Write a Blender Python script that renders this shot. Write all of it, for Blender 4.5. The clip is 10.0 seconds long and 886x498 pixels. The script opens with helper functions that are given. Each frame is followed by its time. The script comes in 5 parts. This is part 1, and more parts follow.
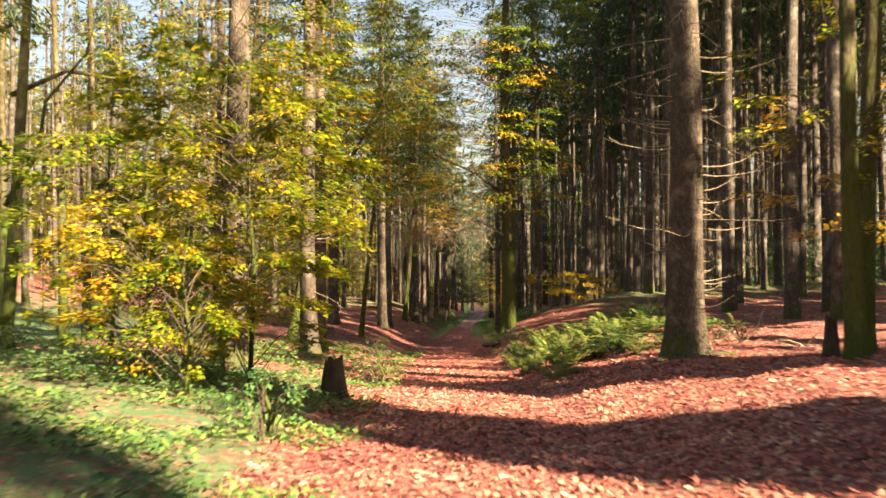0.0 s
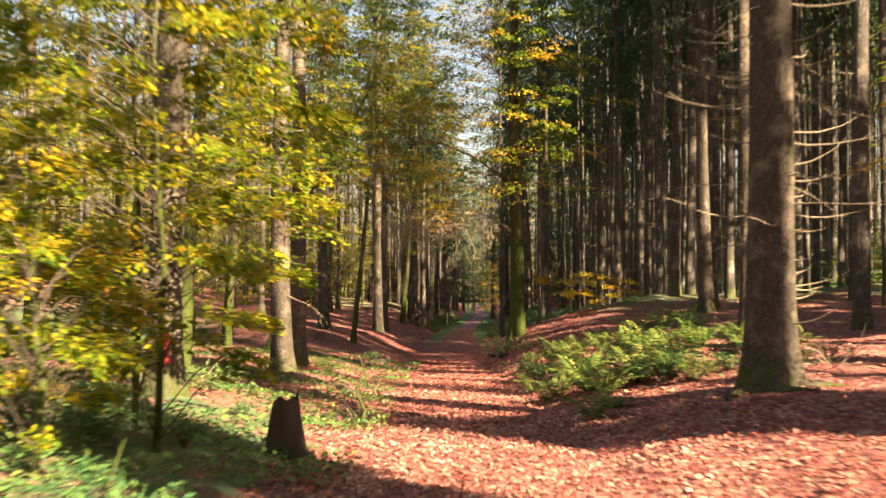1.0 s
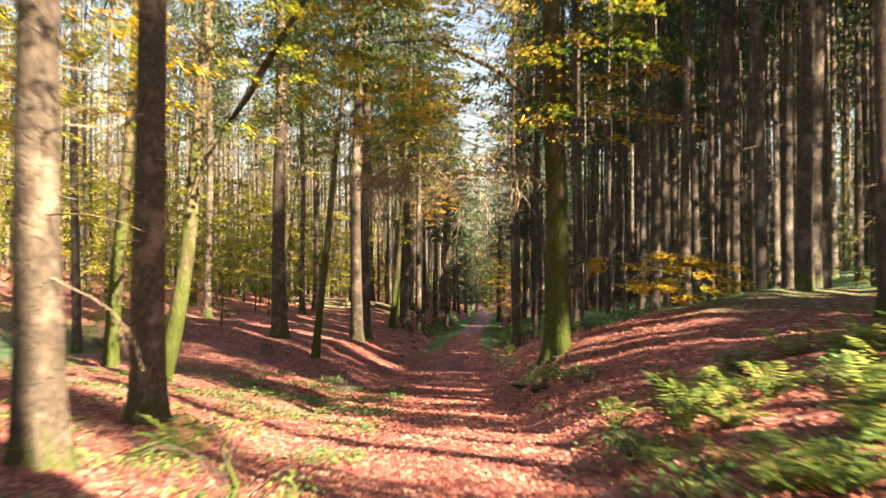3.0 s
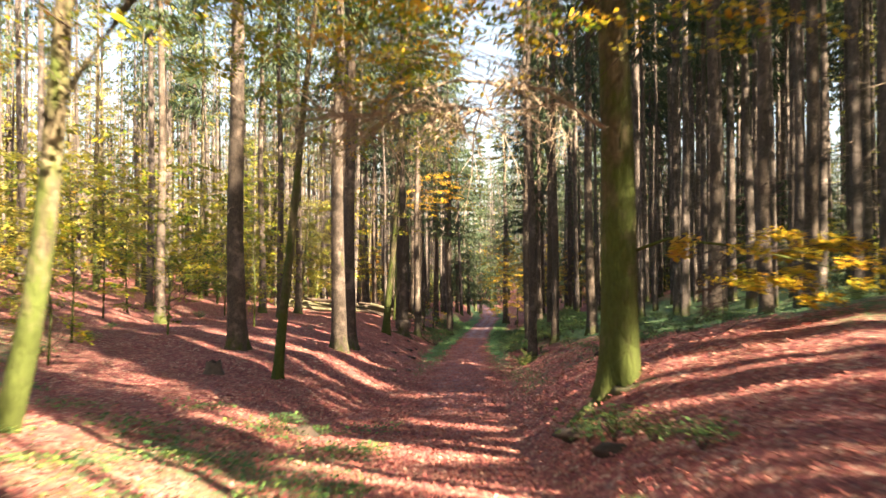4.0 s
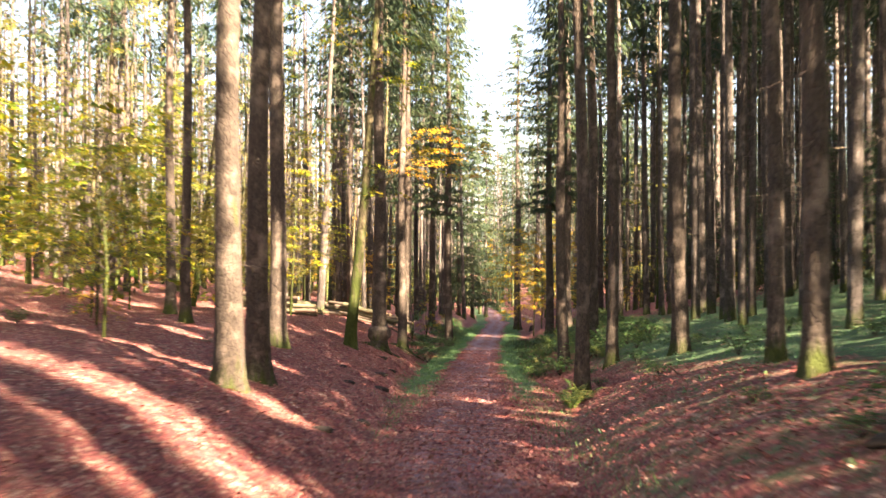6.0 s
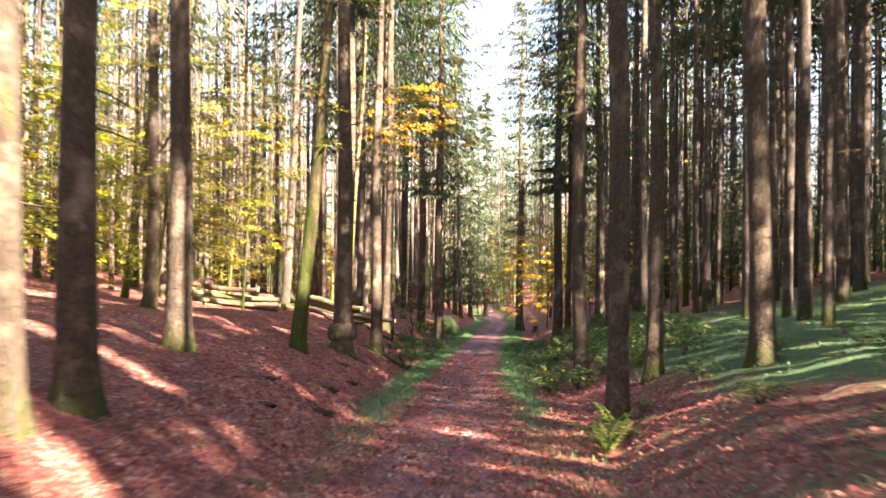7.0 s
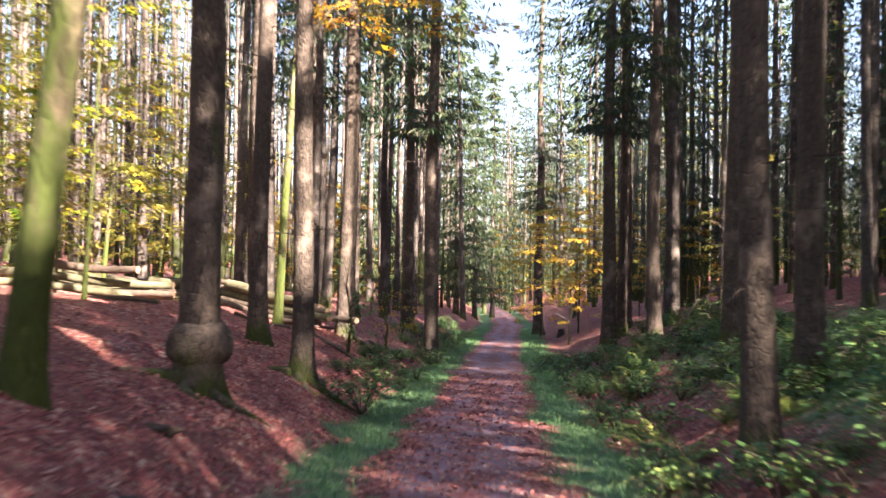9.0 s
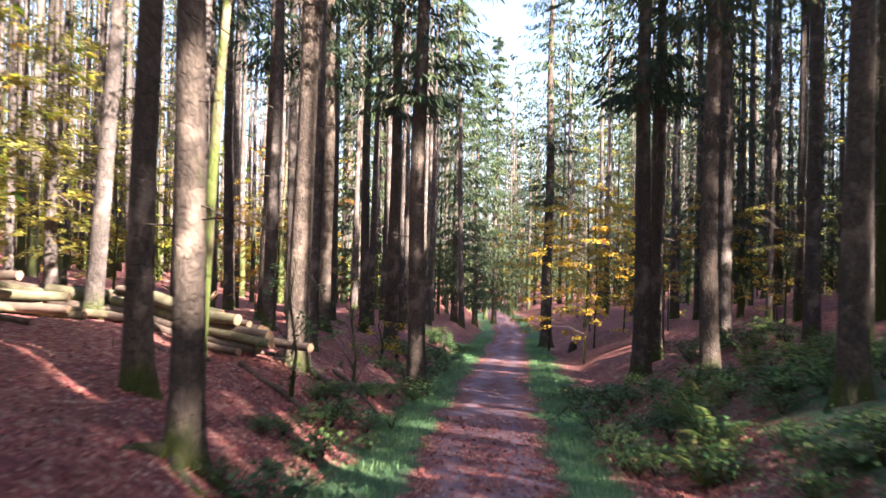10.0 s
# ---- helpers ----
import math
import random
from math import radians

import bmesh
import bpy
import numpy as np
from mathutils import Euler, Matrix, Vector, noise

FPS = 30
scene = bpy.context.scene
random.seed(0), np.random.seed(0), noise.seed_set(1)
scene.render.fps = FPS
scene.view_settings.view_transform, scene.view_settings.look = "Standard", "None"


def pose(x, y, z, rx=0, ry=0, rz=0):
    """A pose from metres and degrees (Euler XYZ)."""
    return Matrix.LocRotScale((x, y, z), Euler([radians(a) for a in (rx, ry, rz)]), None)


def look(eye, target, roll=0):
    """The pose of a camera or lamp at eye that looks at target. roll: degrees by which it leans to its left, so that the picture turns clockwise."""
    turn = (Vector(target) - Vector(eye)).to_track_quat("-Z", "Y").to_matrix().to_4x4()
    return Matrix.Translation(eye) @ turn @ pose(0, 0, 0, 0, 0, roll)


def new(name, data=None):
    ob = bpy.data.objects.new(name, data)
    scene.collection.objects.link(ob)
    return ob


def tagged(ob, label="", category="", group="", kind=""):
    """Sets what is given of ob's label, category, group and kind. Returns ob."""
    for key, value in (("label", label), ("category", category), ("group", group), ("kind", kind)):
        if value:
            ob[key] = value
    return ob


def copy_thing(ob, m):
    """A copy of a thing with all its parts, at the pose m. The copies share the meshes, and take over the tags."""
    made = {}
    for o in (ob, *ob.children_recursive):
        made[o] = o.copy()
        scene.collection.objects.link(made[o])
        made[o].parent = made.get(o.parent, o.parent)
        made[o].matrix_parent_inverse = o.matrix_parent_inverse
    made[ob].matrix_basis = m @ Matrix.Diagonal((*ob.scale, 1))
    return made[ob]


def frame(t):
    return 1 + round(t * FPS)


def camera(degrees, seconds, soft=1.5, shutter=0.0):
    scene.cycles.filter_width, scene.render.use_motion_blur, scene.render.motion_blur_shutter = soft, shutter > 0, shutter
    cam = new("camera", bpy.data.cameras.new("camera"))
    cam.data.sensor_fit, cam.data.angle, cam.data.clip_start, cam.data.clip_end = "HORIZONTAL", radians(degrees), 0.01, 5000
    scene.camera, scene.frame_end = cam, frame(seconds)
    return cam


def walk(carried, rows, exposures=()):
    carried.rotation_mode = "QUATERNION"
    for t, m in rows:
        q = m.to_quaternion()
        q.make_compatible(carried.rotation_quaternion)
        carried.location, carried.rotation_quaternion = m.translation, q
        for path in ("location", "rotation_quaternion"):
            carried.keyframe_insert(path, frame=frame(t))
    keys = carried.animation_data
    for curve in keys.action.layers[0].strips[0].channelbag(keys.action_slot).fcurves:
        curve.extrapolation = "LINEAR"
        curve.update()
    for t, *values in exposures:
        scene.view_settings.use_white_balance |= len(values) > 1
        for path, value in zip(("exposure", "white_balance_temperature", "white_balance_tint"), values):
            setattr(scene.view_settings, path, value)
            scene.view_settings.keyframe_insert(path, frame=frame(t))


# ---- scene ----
cam = camera(42.1, 10.0, 1.5, 0.6)
METRES, EYE, TILT, LEAN, TURN = 92.0, 1.54, 0.0, 0.0, 0.0
ROWS = [
    (0.0, 0.0, 0.0, 0.0, 0.0, 0.97, 0.24),
    (0.5, -0.0001, 0.0282, 0.0007, 0.01, 0.91, 0.19),
    (1.0, 0.0, 0.0628, 0.0002, 0.02, 0.92, 0.16),
    (1.5, -0.0, 0.102, -0.0018, 0.0, 0.94, 0.14),
    (2.0, 0.0, 0.1461, -0.0037, 0.0, 0.98, 0.18),
    (2.5, 0.001, 0.1936, -0.005, 0.05, 1.0, 0.04),
    (4.0, 0.0007, 0.3526, -0.0088, 0.12, 1.0, 0.37),
    (4.5, -0.0002, 0.4103, -0.0101, 0.16, 1.02, 0.42),
    (5.0, -0.0007, 0.4688, -0.0122, 0.15, 1.04, 0.33),
    (5.5, 0.0007, 0.5248, -0.0145, 0.2, 1.1, 0.18),
    (7.0, 0.0097, 0.6943, -0.0239, 0.33, 1.21, -0.49),
    (7.5, 0.0108, 0.7486, -0.0263, 0.36, 1.21, -0.56),
    (8.0, 0.0108, 0.8046, -0.0293, 0.34, 1.26, -0.71),
    (8.5, 0.0107, 0.8587, -0.0323, 0.34, 1.31, -0.71),
    (9.0, 0.0113, 0.9088, -0.0332, 0.42, 1.3, -0.78),
    (9.5, 0.0126, 0.9557, -0.0317, 0.46, 1.29, -1.0),
    (10.0, 0.0141, 0.9988, -0.0306, 0.5, 1.28, -1.22),
]
walk(cam, [(t, pose(0, 0, EYE, TILT, LEAN, TURN) @ pose(METRES * x, METRES * y, METRES * z, 90 + pitch, roll, yaw)) for t, x, y, z, yaw, pitch, roll in ROWS],
     exposures=[(0.0, 2.8, 8000, 15), (2.5, 2.95, 7700, 17), (4.0, 3.5, 7200, 20), (5.5, 3.85, 7300, 23), (7.5, 3.95, 6900, 27), (10.0, 3.65, 5900, 28)])

# ---- world, sun, exposure ----
SUN_AZ = Vector((0.62, -0.78, 0.0)).normalized()
SUN_EL = radians(30)
TO_SUN = Vector((SUN_AZ.x * math.cos(SUN_EL), SUN_AZ.y * math.cos(SUN_EL), math.sin(SUN_EL)))
world = bpy.data.worlds.new("world")
scene.world = world
world.use_nodes = True
sky = world.node_tree.nodes.new("ShaderNodeTexSky")
sky.sky_type = 'NISHITA'
sky.sun_disc = False
sky.sun_elevation = SUN_EL
sky.sun_rotation = math.atan2(SUN_AZ.x, SUN_AZ.y)
sky.dust_density = 2.0
bg = world.node_tree.nodes["Background"]
bg.inputs["Strength"].default_value = 0.034
world.node_tree.links.new(sky.outputs[0], bg.inputs["Color"])
sun = new("sun", bpy.data.lights.new("sun", 'SUN'))
sun.data.energy = 5.0
sun.data.angle = radians(0.6)
sun.data.color = (1.0, 0.87, 0.66)
sun.matrix_world = look((0, 0, 0), -TO_SUN)

rng = np.random.default_rng(7)


# ---- materials ----
def material(name):
    m = bpy.data.materials.new(name)
    m.use_nodes = True
    nt = m.node_tree
    nt.nodes.clear()
    out = nt.nodes.new("ShaderNodeOutputMaterial")
    return m, nt, out


def node(nt, kind, **values):
    n = nt.nodes.new(kind)
    for key, value in values.items():
        if key in n.inputs:
            n.inputs[key].default_value = value
    return n


def ramp(nt, stops, fac):
    n = nt.nodes.new("ShaderNodeValToRGB")
    e = n.color_ramp.elements
    while len(e) < len(stops):
        e.new(0.5)
    for el, (p, c) in zip(e, stops):
        el.position, el.color = p, (*c, 1)
    nt.links.new(fac, n.inputs[0])
    return n.outputs[0]


def mix(nt, fac, a, b, mode='MIX'):
    n = nt.nodes.new("ShaderNodeMix")
    n.data_type, n.blend_type = 'RGBA', mode
    for sock, v in ((n.inputs[0], fac), (n.inputs[6], a), (n.inputs[7], b)):
        if isinstance(v, bpy.types.NodeSocket):
            nt.links.new(v, sock)
        elif isinstance(v, tuple):
            sock.default_value = (*v, 1)
        else:
            sock.default_value = v
    return n.outputs[2]


def noise_fac(nt, vec, scale, detail=4.0, rough=0.6):
    n = node(nt, "ShaderNodeTexNoise", Scale=scale, Detail=detail, Roughness=rough)
    nt.links.new(vec, n.inputs["Vector"])
    return n.outputs["Fac"]


def stretch(nt, vec, sx, sy, sz):
    n = nt.nodes.new("ShaderNodeMapping")
    n.inputs["Scale"].default_value = (sx, sy, sz)
    nt.links.new(vec, n.inputs["Vector"])
    return n.outputs[0]


def bark(name, dark, light, moss, moss_low, moss_all, plates):
    """Bark: scaly plates or smooth with streaks; moss thick at the foot and in patches up the stem."""
    m, nt, out = material(name)
    co = nt.nodes.new("ShaderNodeTexCoord").outputs["Object"]
    geo = nt.nodes.new("ShaderNodeNewGeometry")
    off = nt.nodes.new("ShaderNodeVectorMath")
    off.operation = 'MULTIPLY_ADD'
    nt.links.new(geo.outputs["Random Per Island"], off.inputs[0])
    off.inputs[1].default_value = (37, 11, 53)
    nt.links.new(co, off.inputs[2])
    co2 = off.outputs[0]
    v = node(nt, "ShaderNodeTexVoronoi", Scale=plates)
    v.feature = 'DISTANCE_TO_EDGE'
    nt.links.new(stretch(nt, co2, 1, 1, 0.45), v.inputs["Vector"])
    fine = noise_fac(nt, stretch(nt, co2, 1, 1, 0.3), 26)
    patch = noise_fac(nt, co2, 2.3, 3)
    col = ramp(nt, [(0.2, dark), (0.85, light)], fine)
    crack = ramp(nt, [(0.0, (0.35, 0.35, 0.35)), (0.16, (1, 1, 1))], v.outputs["Distance"])
    col = mix(nt, 0.5, col, crack, 'MULTIPLY')
    pale = ramp(nt, [(0.52, (0, 0, 0)), (0.7, (1, 1, 1))], patch)
    col = mix(nt, pale, col, tuple(min(1, c * 1.5) for c in light))
    sep = nt.nodes.new("ShaderNodeSeparateXYZ")
    nt.links.new(co, sep.inputs[0])
    low = nt.nodes.new("ShaderNodeMapRange")
    low.inputs[1].default_value, low.inputs[2].default_value = 0.0, moss_low
    low.inputs[3].default_value, low.inputs[4].default_value = 0.30, 0.0
    nt.links.new(sep.outputs[2], low.inputs[0])
    add = nt.nodes.new("ShaderNodeMath")
    nt.links.new(low.outputs[0], add.inputs[0])
    nt.links.new(noise_fac(nt, stretch(nt, co2, 1, 1, 0.4), 3.1, 5), add.inputs[1])
    add2 = nt.nodes.new("ShaderNodeMath")
    nt.links.new(add.outputs[0], add2.inputs[0])
    add2.inputs[1].default_value = moss_all
    mask = ramp(nt, [(0.56, (0, 0, 0)), (0.74, (1, 1, 1))], add2.outputs[0])
    mcol = ramp(nt, [(0.3, tuple(c * 0.55 for c in moss)), (0.7, moss)], fine)
    col = mix(nt, mask, col, mcol)
    tint = nt.nodes.new("ShaderNodeHueSaturation")
    val = nt.nodes.new("ShaderNodeMapRange")
    val.inputs[3].default_value, val.inputs[4].default_value = 0.7, 1.25
    nt.links.new(geo.outputs["Random Per Island"], val.inputs[0])
    nt.links.new(val.outputs[0], tint.inputs["Value"])
    nt.links.new(col, tint.inputs["Color"])
    b = node(nt, "ShaderNodeBsdfPrincipled", Roughness=0.92)
    b.inputs["Specular IOR Level"].default_value = 0.2
    nt.links.new(tint.outputs[0], b.inputs["Base Color"])
    h = nt.nodes.new("ShaderNodeMath")
    h.operation = 'ADD'
    nt.links.new(crack, h.inputs[0])
    nt.links.new(fine, h.inputs[1])
    bump = node(nt, "ShaderNodeBump", Strength=0.7, Distance=0.03)
    nt.links.new(h.outputs[0], bump.inputs["Height"])
    nt.links.new(bump.outputs[0], b.inputs["Normal"])
    nt.links.new(b.outputs[0], out.inputs[0])
    return m


def foliage(name, stops, through_light=0.45, rough=0.55, per_object=0.25):
    """Thin leaves: each leaf its own colour, some light passing through."""
    m, nt, out = material(name)
    geo = nt.nodes.new("ShaderNodeNewGeometry")
    info = nt.nodes.new("ShaderNodeObjectInfo")
    big = noise_fac(nt, geo.outputs["Position"], 0.9, 2)
    a = nt.nodes.new("ShaderNodeMath")
    a.operation = 'MULTIPLY_ADD'
    nt.links.new(geo.outputs["Random Per Island"], a.inputs[0])
    a.inputs[1].default_value = 0.55
    b0 = nt.nodes.new("ShaderNodeMath")
    b0.operation = 'MULTIPLY_ADD'
    nt.links.new(big, b0.inputs[0])
    b0.inputs[1].default_value, b0.inputs[2].default_value = 0.9, -0.22 - per_object / 2
    nt.links.new(b0.outputs[0], a.inputs[2])
    c = nt.nodes.new("ShaderNodeMath")
    c.operation = 'MULTIPLY_ADD'
    nt.links.new(info.outputs["Random"], c.inputs[0])
    c.inputs[1].default_value = per_object
    nt.links.new(a.outputs[0], c.inputs[2])
    col = ramp(nt, stops, c.outputs[0])
    d = node(nt, "ShaderNodeBsdfPrincipled", Roughness=rough)
    d.inputs["Specular IOR Level"].default_value = 0.3
    t = nt.nodes.new("ShaderNodeBsdfTranslucent")
    s = nt.nodes.new("ShaderNodeMixShader")
    s.inputs[0].default_value = through_light
    nt.links.new(col, d.inputs["Base Color"])
    nt.links.new(col, t.inputs["Color"])
    nt.links.new(d.outputs[0], s.inputs[1])
    nt.links.new(t.outputs[0], s.inputs[2])
    nt.links.new(s.outputs[0], out.inputs[0])
    return m


def plain(name, a, b, scale, rough=0.85, bump=0.3, spread=1.0):
    """A matt surface of two tones with grain and relief."""
    m, nt, out = material(name)
    co = nt.nodes.new("ShaderNodeTexCoord").outputs["Object"]
    f = noise_fac(nt, stretch(nt, co, 1, 1, spread), scale, 6)
    g = noise_fac(nt, co, scale * 0.15, 3)
    col = ramp(nt, [(0.3, a), (0.7, b)], f)
    col = mix(nt, g, col, tuple(c * 0.6 for c in a))
    s = node(nt, "ShaderNodeBsdfPrincipled", Roughness=rough)
    nt.links.new(col, s.inputs["Base Color"])
    n = node(nt, "ShaderNodeBump", Strength=bump, Distance=0.02)
    nt.links.new(f, n.inputs["Height"])
    nt.links.new(n.outputs[0], s.inputs["Normal"])
    nt.links.new(s.outputs[0], out.inputs[0])
    return m


SPRUCE_BARK = bark("spruce_bark", (0.038, 0.031, 0.025), (0.125, 0.100, 0.077), (0.07, 0.09, 0.022), 0.9, -0.07, 16)
BEECH_BARK = bark("beech_bark", (0.045, 0.038, 0.022), (0.13, 0.108, 0.062), (0.064, 0.085, 0.019), 7.0, 0.035, 5)
FAR_BARK = bark("far_bark", (0.040, 0.034, 0.030), (0.12, 0.102, 0.086), (0.075, 0.092, 0.03), 1.2, -0.06, 12)
TWIG = plain("dead_twig", (0.22, 0.165, 0.11), (0.46, 0.37, 0.26), 30)
MID_TWIG = plain("bare_twig", (0.10, 0.076, 0.05), (0.27, 0.21, 0.14), 30)
DARK_TWIG = plain("dark_twig", (0.045, 0.032, 0.024), (0.11, 0.08, 0.055), 30)
NEEDLES = foliage("spruce_needles", [(0.2, (0.018, 0.042, 0.022)), (0.6, (0.042, 0.07, 0.03)), (1.0, (0.10, 0.11, 0.035))], 0.3)
BEECH_GREEN = foliage("beech_leaves_green", [(0.15, (0.035, 0.10, 0.012)), (0.45, (0.14, 0.205, 0.016)), (0.75, (0.36, 0.32, 0.02)), (1.0, (0.42, 0.20, 0.02))], 0.5)
BEECH_PALE = foliage("beech_leaves_pale", [(0.1, (0.16, 0.20, 0.035)), (0.5, (0.31, 0.31, 0.06)), (0.9, (0.45, 0.35, 0.07))], 0.55)
BEECH_GOLD = foliage("beech_leaves_gold", [(0.1, (0.27, 0.28, 0.025)), (0.4, (0.52, 0.40, 0.03)), (0.7, (0.56, 0.30, 0.035)), (0.95, (0.40, 0.12, 0.02))], 0.5)
FERN_GREEN = foliage("fern_green", [(0.2, (0.05, 0.11, 0.025)), (0.55, (0.13, 0.19, 0.04)), (0.95, (0.36, 0.32, 0.09))], 0.35)
BRAMBLE_GREEN = foliage("bramble_green", [(0.2, (0.04, 0.115, 0.042)), (0.6, (0.11, 0.215, 0.06)), (0.95, (0.25, 0.29, 0.07))], 0.3)
GRASS = foliage("grass_blades", [(0.2, (0.08, 0.21, 0.09)), (0.6, (0.15, 0.31, 0.12)), (0.95, (0.27, 0.37, 0.13))], 0.3)
LITTER = foliage("fallen_leaves", [(0.1, (0.17, 0.054, 0.054)), (0.4, (0.36, 0.108, 0.092)), (0.7, (0.47, 0.20, 0.145)), (0.95, (0.64, 0.50, 0.37))], 0.15, 0.6, 0.0)
WOOD = plain("cut_wood", (0.22, 0.14, 0.08), (0.36, 0.25, 0.145), 25, 0.8, 0.2)
LOG_PALE = plain("mossy_log_bark", (0.09, 0.085, 0.04), (0.24, 0.22, 0.13), 7, 0.9, 0.5)
LOG_BARK = plain("log_bark", (0.07, 0.05, 0.036), (0.2, 0.15, 0.10), 9, 0.9, 0.6)
ROT = plain("rotten_wood", (0.025, 0.018, 0.012), (0.09, 0.06, 0.036), 14, 0.95, 0.8, 0.3)
PAINT = plain("red_paint", (0.55, 0.02, 0.03), (0.7, 0.04, 0.05), 20, 0.7, 0.2)


def ground_material():
    """Forest floor: fallen leaves cell by cell; moss and grass, trodden earth by the cover map."""
    m, nt, out = material("forest_floor")
    pos = nt.nodes.new("ShaderNodeNewGeometry").outputs["Position"]
    flat = stretch(nt, pos, 1, 1, 0.2)
    warp = node(nt, "ShaderNodeTexNoise", Scale=9.0, Detail=2.0)
    nt.links.new(flat, warp.inputs["Vector"])
    wv = nt.nodes.new("ShaderNodeVectorMath")
    wv.operation = 'MULTIPLY_ADD'
    nt.links.new(warp.outputs["Color"], wv.inputs[0])
    wv.inputs[1].default_value = (0.09, 0.09, 0.0)
    nt.links.new(flat, wv.inputs[2])
    v = node(nt, "ShaderNodeTexVoronoi", Scale=15.0)
    nt.links.new(wv.outputs[0], v.inputs["Vector"])
    sep = nt.nodes.new("ShaderNodeSeparateColor")
    nt.links.new(v.outputs["Color"], sep.inputs[0])
    leaf = ramp(nt, [(0.0, (0.13, 0.052, 0.054)), (0.35, (0.30, 0.088, 0.086)), (0.65, (0.42, 0.14, 0.118)), (0.85, (0.49, 0.27, 0.195)), (1.0, (0.64, 0.51, 0.39))], sep.outputs[0])
    edge = ramp(nt, [(0.25, (1, 1, 1)), (0.75, (0.45, 0.4, 0.38))], v.outputs["Distance"])
    leaf = mix(nt, 1.0, leaf, edge, 'MULTIPLY')
    broad = noise_fac(nt, flat, 0.55, 4)
    leaf = mix(nt, ramp(nt, [(0.45, (0, 0, 0)), (0.75, (0.75, 0.75, 0.75))], broad), leaf, (0.15, 0.062, 0.05))
    earth = ramp(nt, [(0.3, (0.17, 0.115, 0.135)), (0.7, (0.38, 0.27, 0.30))], noise_fac(nt, flat, 18, 6))
    fine = noise_fac(nt, flat, 30, 4)
    moss = ramp(nt, [(0.3, (0.035, 0.085, 0.04)), (0.55, (0.08, 0.16, 0.07)), (0.8, (0.14, 0.2, 0.08))], fine)
    cov = nt.nodes.new("ShaderNodeAttribute")
    cov.attribute_name = "cover"
    cs = nt.nodes.new("ShaderNodeSeparateColor")
    nt.links.new(cov.outputs["Color"], cs.inputs[0])
    mid = noise_fac(nt, flat, 3.2, 5)

    def masked(channel):
        a = nt.nodes.new("ShaderNodeMath")
        a.operation = 'ADD'
        nt.links.new(cs.outputs[channel], a.inputs[0])
        nt.links.new(mid, a.inputs[1])
        return ramp(nt, [(0.88, (0, 0, 0)), (1.12, (1, 1, 1))], a.outputs[0])

    def masked_soft(channel):
        a = nt.nodes.new("ShaderNodeMath")
        a.operation = 'MULTIPLY_ADD'
        nt.links.new(mid, a.inputs[0])
        a.inputs[1].default_value = 0.9
        nt.links.new(cs.outputs[channel], a.inputs[2])
        return ramp(nt, [(0.72, (0, 0, 0)), (0.98, (1, 1, 1))], a.outputs[0])
    col = mix(nt, masked_soft(1), leaf, earth)
    col = mix(nt, masked_soft(0), col, moss)
    b = node(nt, "ShaderNodeBsdfPrincipled", Roughness=0.85)
    b.inputs["Specular IOR Level"].default_value = 0.25
    nt.links.new(col, b.inputs["Base Color"])
    bump = node(nt, "ShaderNodeBump", Strength=0.8, Distance=0.04)
    hh = nt.nodes.new("ShaderNodeMath")
    hh.operation = 'ADD'
    nt.links.new(sep.outputs[1], hh.inputs[0])
    nt.links.new(fine, hh.inputs[1])
    nt.links.new(hh.outputs[0], bump.inputs["Height"])
    nt.links.new(bump.outputs[0], b.inputs["Normal"])
    nt.links.new(b.outputs[0], out.inputs[0])
    return m


FLOOR = ground_material()


# ---- the lie of the land ----
def path_x(y):
    return np.interp(y, [-60, 0, 35, 64, 82, 105, 152, 175, 200, 260], [0.0, 0.2, 0.2, 0.3, 0.8, 1.5, 4.1, 5.6, 6.0, 4.0])


def path_z(y):
    s = 0.0
    for k in (-8, -4, 0, 4, 8):
        s = s + np.interp(np.asarray(y, float) + k, [-400, -60, 0, 20, 35, 60, 85, 105, 157, 185, 230, 300, 1500], [6, 1.5, 0, -0.68, -1.4, -2.9, -3.6, -4.12, -5.2, -5.5, -5.0, -3.5, -3.0])
    return s / 5


